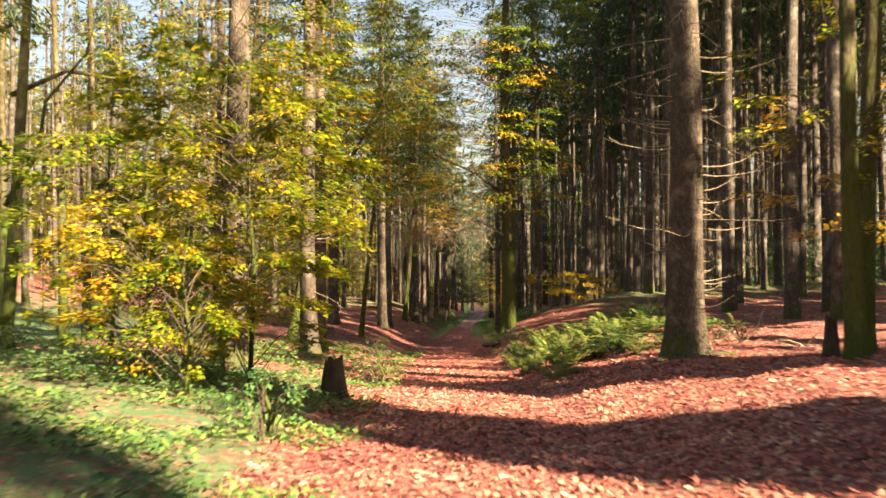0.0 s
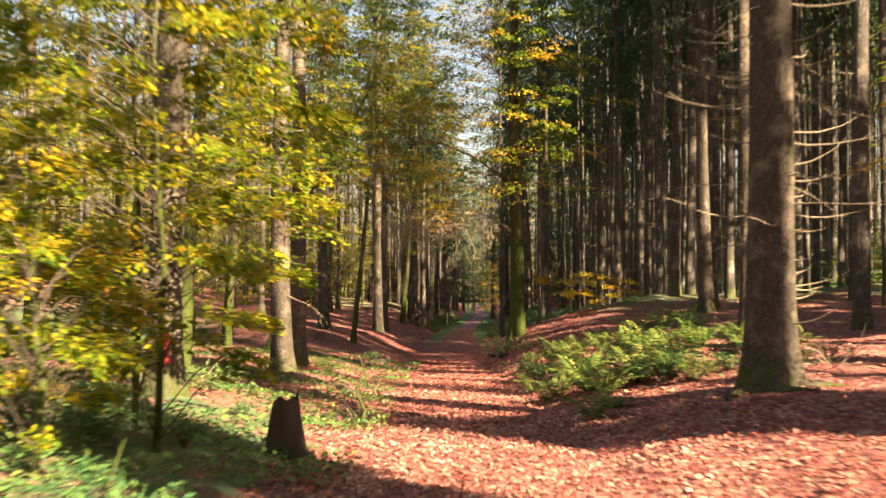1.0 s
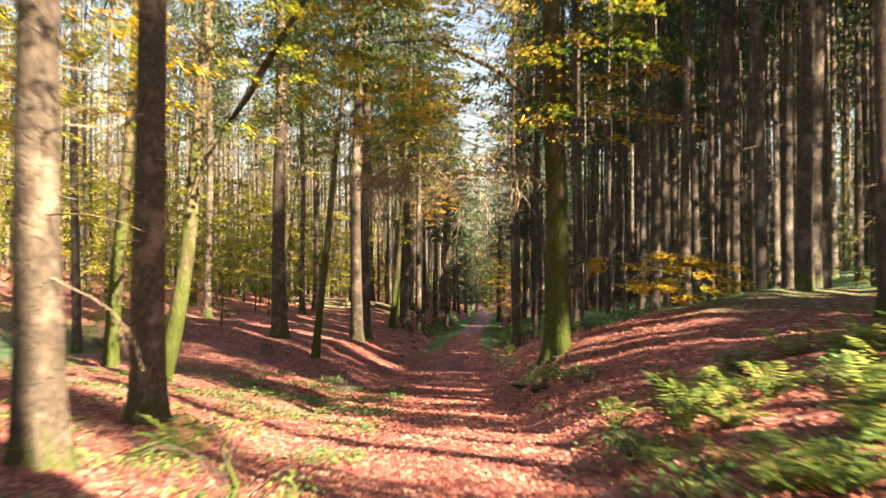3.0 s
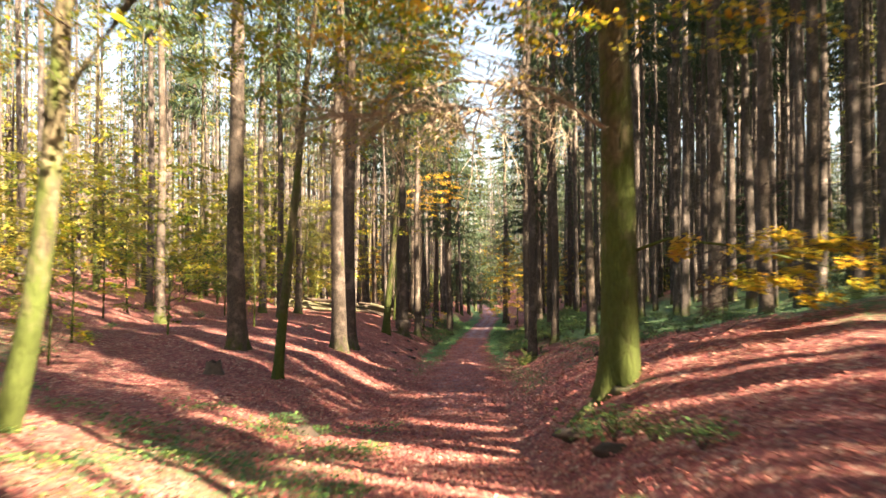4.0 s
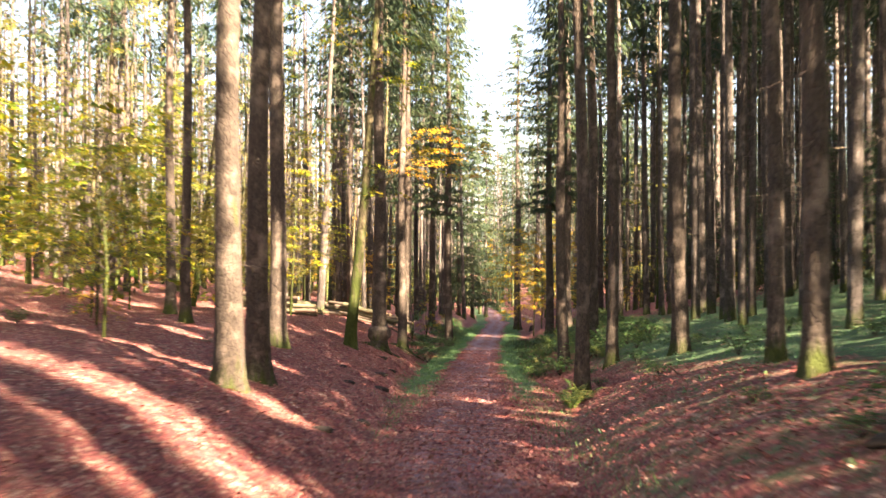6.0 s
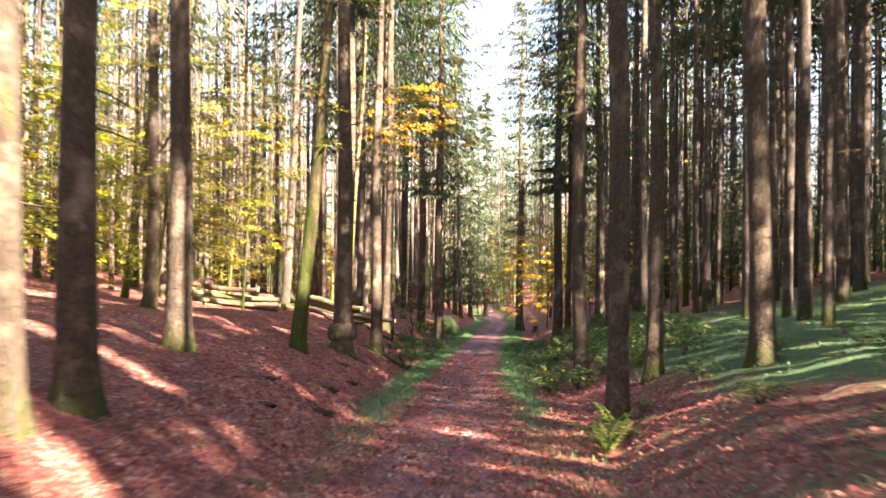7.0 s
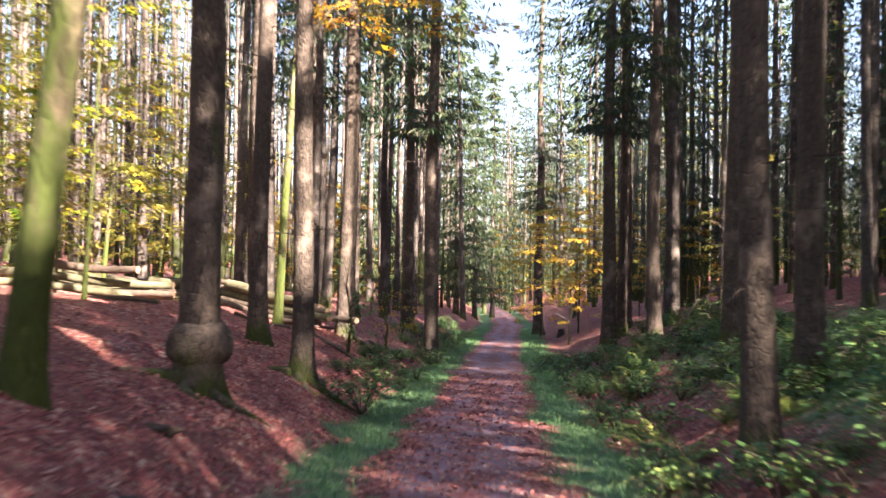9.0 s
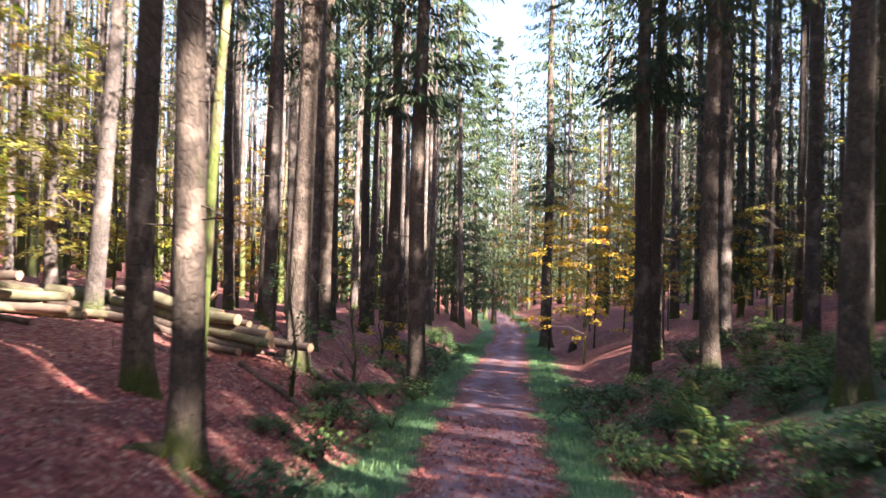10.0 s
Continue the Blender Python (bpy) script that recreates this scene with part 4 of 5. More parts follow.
def places():
    """Where the trees of the wood stand: x, y, kind, size, lean, turn."""
    cells = {}
    for p in taken:
        cells.setdefault((int(p[0] // 4), int(p[1] // 4)), []).append(p)

    def free(x, y, gap):
        i, j = int(x // 4), int(y // 4)
        return all((px - x) ** 2 + (py - y) ** 2 >= gap * gap for a in (-1, 0, 1) for b in (-1, 0, 1) for (px, py) in cells.get((i + a, j + b), ()))
    rows = []
    for _ in range(20000):
        y = rand(-50, 310)
        half = 36 + 0.32 * max(y, 0)
        x = rand(-half, half)
        if (9 < x < 46 and y < 150) or (x < 8 and y < -6) or x < -(16 + 0.42 * max(y, 0)):
            continue
        u = x - (float(path_x(y)) if y < 190 else 8)
        keep = 9.5 if y < 45 else (8.2 if y < 112 else (5.0 if y < 160 else 2.5))
        if y < 60:
            keep = 10.5 if u < 0 else 10.0
        if 0 < u < 55 and y < 116 and in_lane(x, y):
            continue
        if u > 17 and y > 105 and rand(0, 1) < 0.8:
            continue
        if (abs(u) < keep and y < 205) or not free(x, y, 2.1 if u > 0 else 2.9):
            continue
        cells.setdefault((int(x // 4), int(y // 4)), []).append((x, y))
        roll = rand(0, 1)
        beech_share = 0.08 if u > 0 else (0.6 if y < 45 else 0.4)
        if roll < beech_share:
            kind = 6 + int(rand(0, 2))
        elif u > 0 and y > 118:
            kind = 9 if rand(0, 1) < 0.45 else int(rand(0, 3))
        elif u > 0 and y > 45:
            kind = int(rand(0, 3)) if rand(0, 1) < 0.4 else 3 + int(rand(0, 3))
        else:
            kind = 9 if y > 150 and u > -26 and rand(0, 1) < 0.6 else 3 + int(rand(0, 3))
        rows.append((x, y, kind, rand(0.82, 1.12), (rand(-1.2, 1.2), rand(-1.2, 1.2)), rand(0, 360)))
        if len(rows) >= 720:
            break
    # the wood on the right; kind 8 is unseen there, added to cast shade
    for _ in range(8000):
        x, y = rand(9.2, 48), rand(-62, 150)
        if (x > 29 and 25 < y < 75 and rand(0, 1) < 0.8) or (x > 35 and y >= 75 and rand(0, 1) < 0.5):
            continue
        if x > 14 + 0.45 * max(y, 0) and y > 20 and rand(0, 1) < 0.9:
            continue
        if (y < 116 and in_lane(x, y, 0.15)) or x < path_x(y) + (8.8 if y < 112 else 6.5) or not free(x, y, 2.2 if x > 14 + 0.45 * max(y, 0) else (2.3 if 46 < y < 118 else (2.5 if x > 14 else 2.9))):
            continue
        cells.setdefault((int(x // 4), int(y // 4)), []).append((x, y))
        rows.append((x, y, 8 if x > 14 + 0.45 * max(y, 0) else (6 + int(rand(0, 2)) if rand(0, 1) < 0.06 else int(rand(0, 3)) + (3 if 48 < y < 116 and rand(0, 1) < 0.5 else 0)), rand(0.85, 1.1), (rand(-0.3, 0.3), rand(-0.3, 0.3)), rand(0, 360)))
    # the close stand of slim spruces past the log pile
    for _ in range(1500):
        y = rand(117, 205)
        x = float(path_x(y)) - rand(4.2, 8 + 0.30 * (y - 60))
        if not free(x, y, 2.2):
            continue
        cells.setdefault((int(x // 4), int(y // 4)), []).append((x, y))
        rows.append((x, y, 3 + int(rand(0, 3)), rand(0.75, 1.0), (rand(-0.8, 0.8), rand(-0.8, 0.8)), rand(0, 360)))
    # pale beeches far off, a deep stand of spruces where the way bends out of sight
    for _ in range(110):
        y = rand(110, 270)
        x = -rand(0.08, 0.42) * y - 8
        rows.append((x, y, 3 + int(rand(0, 3)), rand(0.8, 1.1), (rand(-1, 1), rand(-1, 1)), rand(0, 360)))
    for _ in range(170):
        y = rand(75, 270)
        x = -rand(0.17, 0.46) * y - 10
        rows.append((x, y, 10, rand(0.85, 1.3), (rand(-2, 2), rand(-2, 2)), rand(0, 360)))
    for _ in range(60):
        y = rand(185, 300)
        x = rand(-0.16, 0.3) * y
        if abs(x - 8) > 3.0:
            rows.append((x, y, 9, rand(0.7, 1.15), (0, 0), rand(0, 360)))
    for _ in range(34):
        rows.append((rand(-6, 22), rand(200, 232), 9, rand(0.35, 0.62), (0, 0), rand(0, 360)))
    for _ in range(55):
        y = rand(195, 290)
        rows.append((y * rand(0.02, 0.2) + 2, y, 9, rand(0.5, 1.0), (0, 0), rand(0, 360)))
    for _ in range(30):
        y = rand(128, 196)
        rows.append((float(path_x(y)) + rand(8.5, 17), y, 9, rand(0.45, 0.75), (0, 0), rand(0, 360)))
    for _ in range(48):
        y = rand(112, 205)
        x = float(path_x(y)) + 12 + rand(0.0, 1.0) * (6 + 0.3 * (y - 90))
        rows.append((x, y, 9, rand(0.42, 0.68), (0, 0), rand(0, 360)))
    for _ in range(110):
        y = rand(100, 190)
        x = float(path_x(y)) + 16 + rand(0.0, 1.0) * (4 + 0.36 * (y - 70))
        rows.append((x, y, 9, rand(0.26, 0.42), (0, 0), rand(0, 360)))
    for _ in range(46):
        y = rand(116, 200)
        x = float(path_x(y)) + 11 + rand(0.0, 1.0) * (10 + 0.3 * (y - 90))
        rows.append((x, y, 9, rand(0.28, 0.46), (0, 0), rand(0, 360)))
    return rows


def build_wood():
    rows = places()
    # the nearest stand as trees of their own, the rest as one wood
    rows.sort(key=lambda r: abs(r[0] - float(path_x(r[1]))) + max(0, r[1] - 110) * 0.35 + max(0, -r[1]) * 2)
    shared = {}
    sparse = arrays(dead_branches(27, 0.36, 2.8, 16, 15, 2.0, forks=False))
    V, F, I, S, n = [], [], [], [], 0
    count = [0, 0]
    for x, y, k, size, lean, turn in rows:
        kind, trunk, twigs, crown, mat = KINDS[k]
        m = spot(x, y, turn, size, 0.06, lean)
        b = int(kind == "beech")
        if k < 8 and y < 190 and count[b] < (230, 70)[b]:
            count[b] += 1
            if b:
                t = thing("beech_tree", x, y, "slender beech with mossy stem and yellowing leaves", "tree", "forest beeches")
            else:
                t = thing("spruce_tree", x, y, "slender spruce with bare dark stem and high needle crown", "tree", "forest trees")
            t.matrix_basis = m
            if k not in shared:
                shared[k] = (quad_mesh("trunk", *trunk, [BEECH_BARK if b else FAR_BARK], smooth=np.ones(len(trunk[1]))), quad_mesh("twigwork", *twigs, [DARK_TWIG if b else MID_TWIG]))
            part("trunk", shared[k][0], None, t)
            part("dead_wood" if not b else "twigwork", shared[k][1], None, t, kind="stuff")
            v, f = gapped_crown(crown if b else FINE[k], m)
            part("crown", quad_mesh("crown", v, f, [mat]), None, t, kind="stuff")
            continue
        for (v, f), slot in ((trunk, 0), (sparse, 1), (crown if not b else KINDS[10][3], 2 if mat == NEEDLES else 5)):
            if slot == 1 and (y > 130 or b or abs(x) > 34):
                continue
            w = moved(v, m)
            if slot >= 1 and len(f):
                f = f[~canopy_gap(w[f].mean(axis=1), 0.25 if slot > 1 else 0.1)]
            V.append(w)
            F.append(f + n)
            I.append(np.full(len(f), slot))
            S.append(np.full(len(f), slot == 0))
            n += len(v)
    for _ in range(320):
        y = rand(165, 300)
        x = rand(-0.44, 0.42) * y
        k = 2 if rand(0, 1) < (0.2 if x < -0.12 * y else 0.7) else int(rand(0, 2))
        if y < 205 and abs(x - float(path_x(y))) < 5:
            continue
        v, f = THICKET[k]
        V.append(moved(v, spot(x, y, rand(0, 360), rand(0.8, 2.0) if x < 0.1 * y else rand(0.5, 0.9))))
        F.append(f + n)
        I.append(np.full(len(f), (3, 4, 2)[k]))
        S.append(np.full(len(f), False))
        n += len(v)
    for _ in range(150):
        y = rand(70, 215)
        x = float(path_x(y)) - rand(13, 16 + 0.36 * y)
        v, f = THICKET[int(rand(0, 2))]
        V.append(moved(v, spot(x, y, rand(0, 360), rand(0.7, 1.7))))
        F.append(f + n)
        I.append(np.full(len(f), 5 if rand(0, 1) < 0.5 else 4))
        S.append(np.full(len(f), False))
        n += len(v)
    for _ in range(330):
        y = rand(34, 200)
        x = float(path_x(y)) + rand(15, 19 + 0.33 * y)
        k = 2 if rand(0, 1) < 0.7 else 0
        v, f = THICKET[k]
        if in_lane(x, y):
            continue
        V.append(moved(v, spot(x, y, rand(0, 360), rand(0.3, 0.5) if y < 95 else rand(0.45, 0.85))))
        F.append(f + n)
        I.append(np.full(len(f), 2 if k else 4))
        S.append(np.full(len(f), False))
        n += len(v)
    me = quad_mesh("far_woods", np.concatenate(V), np.concatenate(F), [FAR_BARK, MID_TWIG, NEEDLES, BEECH_GOLD, BEECH_GREEN, BEECH_PALE], np.concatenate(I), np.concatenate(S))
    tagged(new("far_woods", me), "dense far wood of dark spruces and golden beeches, with unseen spruces added for shade", "forest", kind="stuff")


build_wood()


def build_understorey():
    """Thin beech saplings between the far stems."""
    forms = []
    for k, mat in enumerate((BEECH_PALE, BEECH_GOLD, BEECH_PALE)):
        h = (4.5, 3.2, 6.0)[k]
        t = sapling(0.0, -900.0, h, 1.5, 26, 24, mat, "thin beech sapling with layered yellow-green leaves", 0.13)
        forms.append(t)
    m = 0
    for _ in range(900):
        y, x = rand(55, 190), rand(-28, 34)
        u = x - float(path_x(y))
        if abs(u) < (8.5 if y < 110 else 4.5) or (0 < u < 13 and y < 125) or any((px - x) ** 2 + (py - y) ** 2 < 1.5 for px, py in taken):
            continue
        at = spot(x, y, rand(0, 360), rand(0.6, 1.2))
        if m < 3:
            forms[m].matrix_basis = at
        else:
            copy_thing(forms[m % 3], at)
        m += 1
        if m >= 110:
            break


build_understorey()


def young_spruce(x, y, height):
    t = thing("young_spruce", x, y, "unseen young spruce added to shade the path, needles down to the ground", "tree", "young spruces")
    part("trunk", stem(height, 0.16, (0, 0), 0, 8, 10, 0.2), FAR_BARK, t, smooth=True)
    part("crown", needle_crown(height + 0.2, 0.6, 1.3, 16, 7, 12, 2.0), NEEDLES, t, kind="stuff")


# out of view on the right, added only to shade the path
for x, y, h in ((11.2, 2.2, 7.0), (9.6, 4.0, 6.0)):
    young_spruce(x, y, h)


# ---- stumps and logs ----
def stump(x, y, dia, height, label, mat=None):
    t = thing("tree_stump", x, y, label, "stump", "stumps", 0.08)
    s = Shape()
    sides, sd = 18, rand(0, 6)
    for z, k in ((0, 1.6), (0.1, 1.28), (0.25, 1.08), (0.6, 0.9), (0.9, 0.78), (1.0, 0.7)):
        for i in range(sides):
            w = 6.283 * i / sides
            r = dia / 2 * k * (1 + 0.12 * math.sin(4 * w + sd) * (1.3 - z) + 0.08 * noise.noise(Vector((math.cos(w) * 2, math.sin(w) * 2, z * 3 + sd))))
            top = height * z + (0.24 * height * noise.noise(Vector((math.cos(w) * 1.4 + sd, math.sin(w) * 1.4, 0))) + 0.05 * height * math.sin(5 * w + sd) if z > 0.95 else 0)
            s.v.append(Vector((math.cos(w) * r, math.sin(w) * r, top)))
    for k in range(5):
        for i in range(sides):
            a, b = k * sides + i, k * sides + (i + 1) % sides
            s.f.append((a, b, b + sides, a + sides))
    part("bark", s, mat or ROT, t, smooth=True)
    c = Shape()
    c.v.append(Vector((0, 0, height * 0.6)))
    for i in range(sides):
        c.v.append(s.v[5 * sides + i].copy())
    c.f = [(0, 1 + i, 1 + (i + 1) % sides) for i in range(sides)]
    part("cut_top", c, ROT, t, "dark weathered broken wood")
    return t


stump(-1.8, 18.9, 0.40, 0.72, "dark broken rotten tree stump standing in leaves")
stump(-6.3, 64.0, 0.56, 0.44, "low weathered brown stump on the leafy bank", LOG_BARK)
stump(-2.85, 55.2, 0.7, 0.22, "low dark rotten stump in the leafy hollow")
stump(6.6, 19.6, 0.26, 0.75, "dark upright rotten stump beside a beech")
stump(7.2, 148.0, 0.4, 0.5, "low dark stump beside the path")


def log(points, dia, label="peeled pale spruce log lying on the log pile", mat=None, group="log pile"):
    o = new("log")
    a = Vector(points[0])
    o.location = a
    tagged(o, label, "log", group)
    p = [Vector(q) - a for q in points]
    rise = max(float(land(*(a + p[-1] * (k / 7)).xy)) + dia * 0.12 - (a + p[-1] * (k / 7)).z for k in range(8))
    o.location.z += max(0.0, rise) if group == "fallen logs" and p[-1].z < 1.2 else 0.0
    s = Shape()
    full = [p[0].lerp(p[-1], k / 7) + Vector((0, 0, 0.05 * math.sin(k * 0.9 + a.x))) for k in range(8)]
    s.tube(full, [dia / 2 * (1 - 0.25 * k / 7) for k in range(8)], 12, 0.1, False)
    part("bark", s, mat or LOG_BARK, o, smooth=True)
    for e, k in ((0, 0), (7, 7)):
        d = (full[1] - full[0]).normalized() * (-0.004 if e == 0 else 0.004)
        c = Shape()
        c.tube([full[e] - d, full[e] + d], [dia / 2 * (1 - 0.25 * k / 7)] * 2, 12, 0.1)
        part("cut_end", c, WOOD, o, "pale sawn end")
    return o


def log_stack(x0, y0, x1, y1, rows, dia, mat, label, loose=0.4):
    """Logs laid side by side in rows, each row fewer than the one below."""
    base0, base1 = float(land(x0, y0)), float(land(x1, y1))
    lift = max(float(land(x0 + (x1 - x0) * k / 6, y0 + (y1 - y0) * k / 6)) - (base0 + (base1 - base0) * k / 6) for k in range(7))
    span = math.hypot(x1 - x0, y1 - y0)
    nx, ny = -(y1 - y0) / span, (x1 - x0) / span
    for r, n in enumerate(rows):
        for k in range(n):
            f0, f1 = rand(-0.2, 0.16), 1 + rand(-0.2, 0.16)
            side = (k + 0.5 * r) * dia * 1.05
            z = lift * 0.8 + dia * (0.42 + 0.84 * r)
            ends = []
            for f in (f0, f1):
                w = side + rand(-loose, loose)
                ends.append((x0 + (x1 - x0) * f + nx * w, y0 + (y1 - y0) * f + ny * w, base0 + (base1 - base0) * f + z + rand(-0.05, 0.08)))
            log(ends, dia * rand(0.6, 1.15), label, mat[(k + r) % len(mat)])


def log_pile():
    log_stack(-11.6, 116.6, -7.2, 116.0, (4, 2, 1), 0.36, (LOG_PALE, LOG_PALE, LOG_BARK), "pale mossy log lying on the log pile", 0.8)
    log_stack(-8.2, 118.4, -4.0, 116.4, (4, 2), 0.32, (LOG_PALE, LOG_BARK), "pale mossy log lying on the log pile", 0.8)
    log_stack(-6.0, 117.2, -2.7, 114.2, (5, 4, 2), 0.29, (LOG_BARK, LOG_BARK, LOG_PALE), "dark weathered log lying on the log pile", 0.25)
    log_stack(-12.5, 121.0, -8.4, 120.0, (3, 2), 0.34, (LOG_PALE, LOG_BARK), "pale mossy log lying on the log pile")
    for x0, y0, x1, y1, d in ((-2.0, 117.4, -0.5, 113.4, 0.14), (-1.4, 118.5, -0.2, 115.8, 0.12), (-3.4, 116.4, -1.9, 116.9, 0.1), (-12.5, 126, -9, 124.5, 0.3), (-2.6, 113.2, -1.1, 111.6, 0.12), (-4.4, 112.6, -2.9, 112.0, 0.09), (-9.5, 113.4, -6.4, 112.9, 0.16)):
        log([(x0, y0, float(land(x0, y0)) + d * 0.4), (x1, y1, float(land(x1, y1)) + d * 0.4)], d, "thin dark fallen log lying on the mossy bank", group="fallen logs")
    log([(-30.0, 157, float(land(-30, 157)) + 0.15), (-17.0, 157, 5.4)], 0.34, "pale fallen trunk leaning against a tree", LOG_PALE, "fallen logs")


log_pile()


def root_plate(x, y, mat, label, size=1.0, name="root_plate"):
    """Twisted roots, torn up or laid bare."""
    t = thing(name, x, y, label, "root", sink=0.25 * size)
    s = Shape()
    for _ in range(18):
        d = direction(rand(0, 6.283), rand(-0.1, 1.2))
        p = Vector((0, 0, 0.3 * size))
        pts = [p]
        for _k in range(4):
            d = (d + Vector((rand(-0.5, 0.5), rand(-0.5, 0.5), rand(-0.5, 0.15)))).normalized()
            p = p + d * rand(0.2, 0.42) * size
            pts.append(p)
        s.tube(pts, [0.16 * size, 0.13 * size, 0.09 * size, 0.05 * size, 0.015], 7, 0.3)
    part("root_tangle", s, mat, t, smooth=True, kind="stuff")


root_plate(-6.8, 127.0, WOOD, "pale torn-up root plate of a fallen tree")


def soil_clod(x, y, size):
    """A low lump of dark earth pushed up through the leaves."""
    t = thing("soil_clod", x, y, "low lump of dark bare soil among fallen leaves", "soil", "soil clods", 0.04)
    bm = bmesh.new()
    bmesh.ops.create_icosphere(bm, subdivisions=3, radius=1.0)
    sd = Vector((x, y, 0))
    for v in bm.verts:
        v.co *= 1 + 0.35 * noise.noise(v.co * 1.6 + sd) + 0.16 * noise.noise(v.co * 4.5 + sd)
        v.co = Vector((v.co.x * size * 1.3, v.co.y * size, v.co.z * size * 0.38))
    me = bpy.data.meshes.new("lump")
    bm.to_mesh(me)
    bm.free()
    me.polygons.foreach_set("use_smooth", [True] * len(me.polygons))
    me.materials.append(ROT)
    part("lump", me, None, t)


for x, y, size in ((-1.7, 86.6, 0.26), (-2.4, 84.2, 0.2), (-1.9, 90.0, 0.24), (-2.9, 87.4, 0.18), (-1.7, 93.4, 0.2), (-2.2, 96.2, 0.22), (2.15, 49.9, 0.34), (2.3, 47.4, 0.26), (4.4, 64.0, 0.2), (3.7, 60.6, 0.16), (-2.0, 74.5, 0.2), (-1.6, 78.0, 0.22)):
    soil_clod(x, y, size)


def bared_roots(owner, x, y, r, ways):
    """Roots that run from a stem's foot down the bank."""
    for az, ln in ways:
        s = Shape()
        pts, rad = [], []
        for k in range(7):
            f = k / 6
            a = az + 0.35 * math.sin(f * 3.0 + az)
            px, py = math.cos(a) * (r + f * ln), math.sin(a) * (r + f * ln)
            pts.append(Vector((px, py, float(land(x + px, y + py)) - owner.location.z + 0.05 * (1 - f) ** 2 - 0.03 * f)))
            rad.append(0.09 * (1 - f) ** 0.7 + 0.012)
        s.tube(pts, rad, 7, 0.25)
        part("root", s, SPRUCE_BARK, owner, smooth=True)


bared_roots(stems[(-1.75, 105.0)], -1.75, 105.0, 0.18, ((-0.5, 1.3), (-1.3, 0.9), (-2.4, 0.7)))
bared_roots(stems[(-2.4, 99.4)], -2.4, 99.4, 0.24, ((-0.7, 1.0), (-2.6, 1.1), (-1.6, 0.8)))
bared_roots(stems[(-1.9, 116.0)], -1.9, 116.0, 0.18, ((-0.4, 1.1), (-1.4, 0.8)))
bared_roots(stems[(4.1, 85.5)], 4.1, 85.5, 0.18, ((-2.2, 0.8), (-1.2, 0.6)))
bared_roots(beech, 2.9, 51.4, 0.3, ((-2.5, 1.0), (-1.5, 0.9), (3.6, 0.8)))
bared_roots(stems[(4.75, 22.4)], 4.75, 22.4, 0.36, ((-2.4, 0.9), (-0.6, 0.8), (-1.5, 0.7)))


def dead_brush(x, y, count=9, size=0.8):
    t = thing("fallen_branch", x, y, "bare pale fallen branch with curving twigs", "branch", "fallen branches", 0.02)
    s = Shape()
    for _ in range(count):
        az = rand(0, 6.283)
        d = direction(az, rand(0.0, 0.8))
        p = Vector((rand(-0.2, 0.2), rand(-0.2, 0.2), 0))
        pts = [p]
        for _k in range(5):
            d = (d + Vector((rand(-0.35, 0.35), rand(-0.35, 0.35), rand(-0.35, 0.15)))).normalized()
            p = p + d * size * rand(0.14, 0.3)
            p.z = max(p.z, 0.03)
            pts.append(p)
        s.tube(pts, [0.015, 0.013, 0.01, 0.007, 0.005, 0.002], 4, cap=False)
    part("twigwork", s, TWIG, t, kind="stuff")


for x, y in ((6.2, 24.2), (5.4, 25.6), (7.0, 22.6), (-4.6, 27.5), (-2.6, 30.0), (-9.0, 45.0), (5.2, 78.0), (-6.0, 84.0), (7.8, 105.0)):
    dead_brush(x, y)


# ---- ferns, brambles, herbs ----
def frond(length, rise):
    s = Shape()
    pts = []
    for k in range(9):
        f = k / 8
        pts.append(Vector((f * length * 0.85, 0, rise * math.sin(f * 2.0) * length)))
    s.tube(pts, [0.008 * (1 - k / 9) + 0.001 for k in range(9)], 3, cap=False)
    for k in range(1, 15):
        f = k / 15
        i = min(int(f * 8), 7)
        p = pts[i].lerp(pts[i + 1], f * 8 - i)
        w = length * 0.30 * math.sin(math.pi * min(1, f * 0.85 + 0.16)) * (1 - 0.35 * f)
        for side in (-1, 1):
            d = Vector((0.45, side, rand(-0.25, 0.05))).normalized()
            s.leaf(p, d, Vector((1, -side * 0.45, 0)).normalized(), w, 0.085 * length, 0.05 * side)
    return s


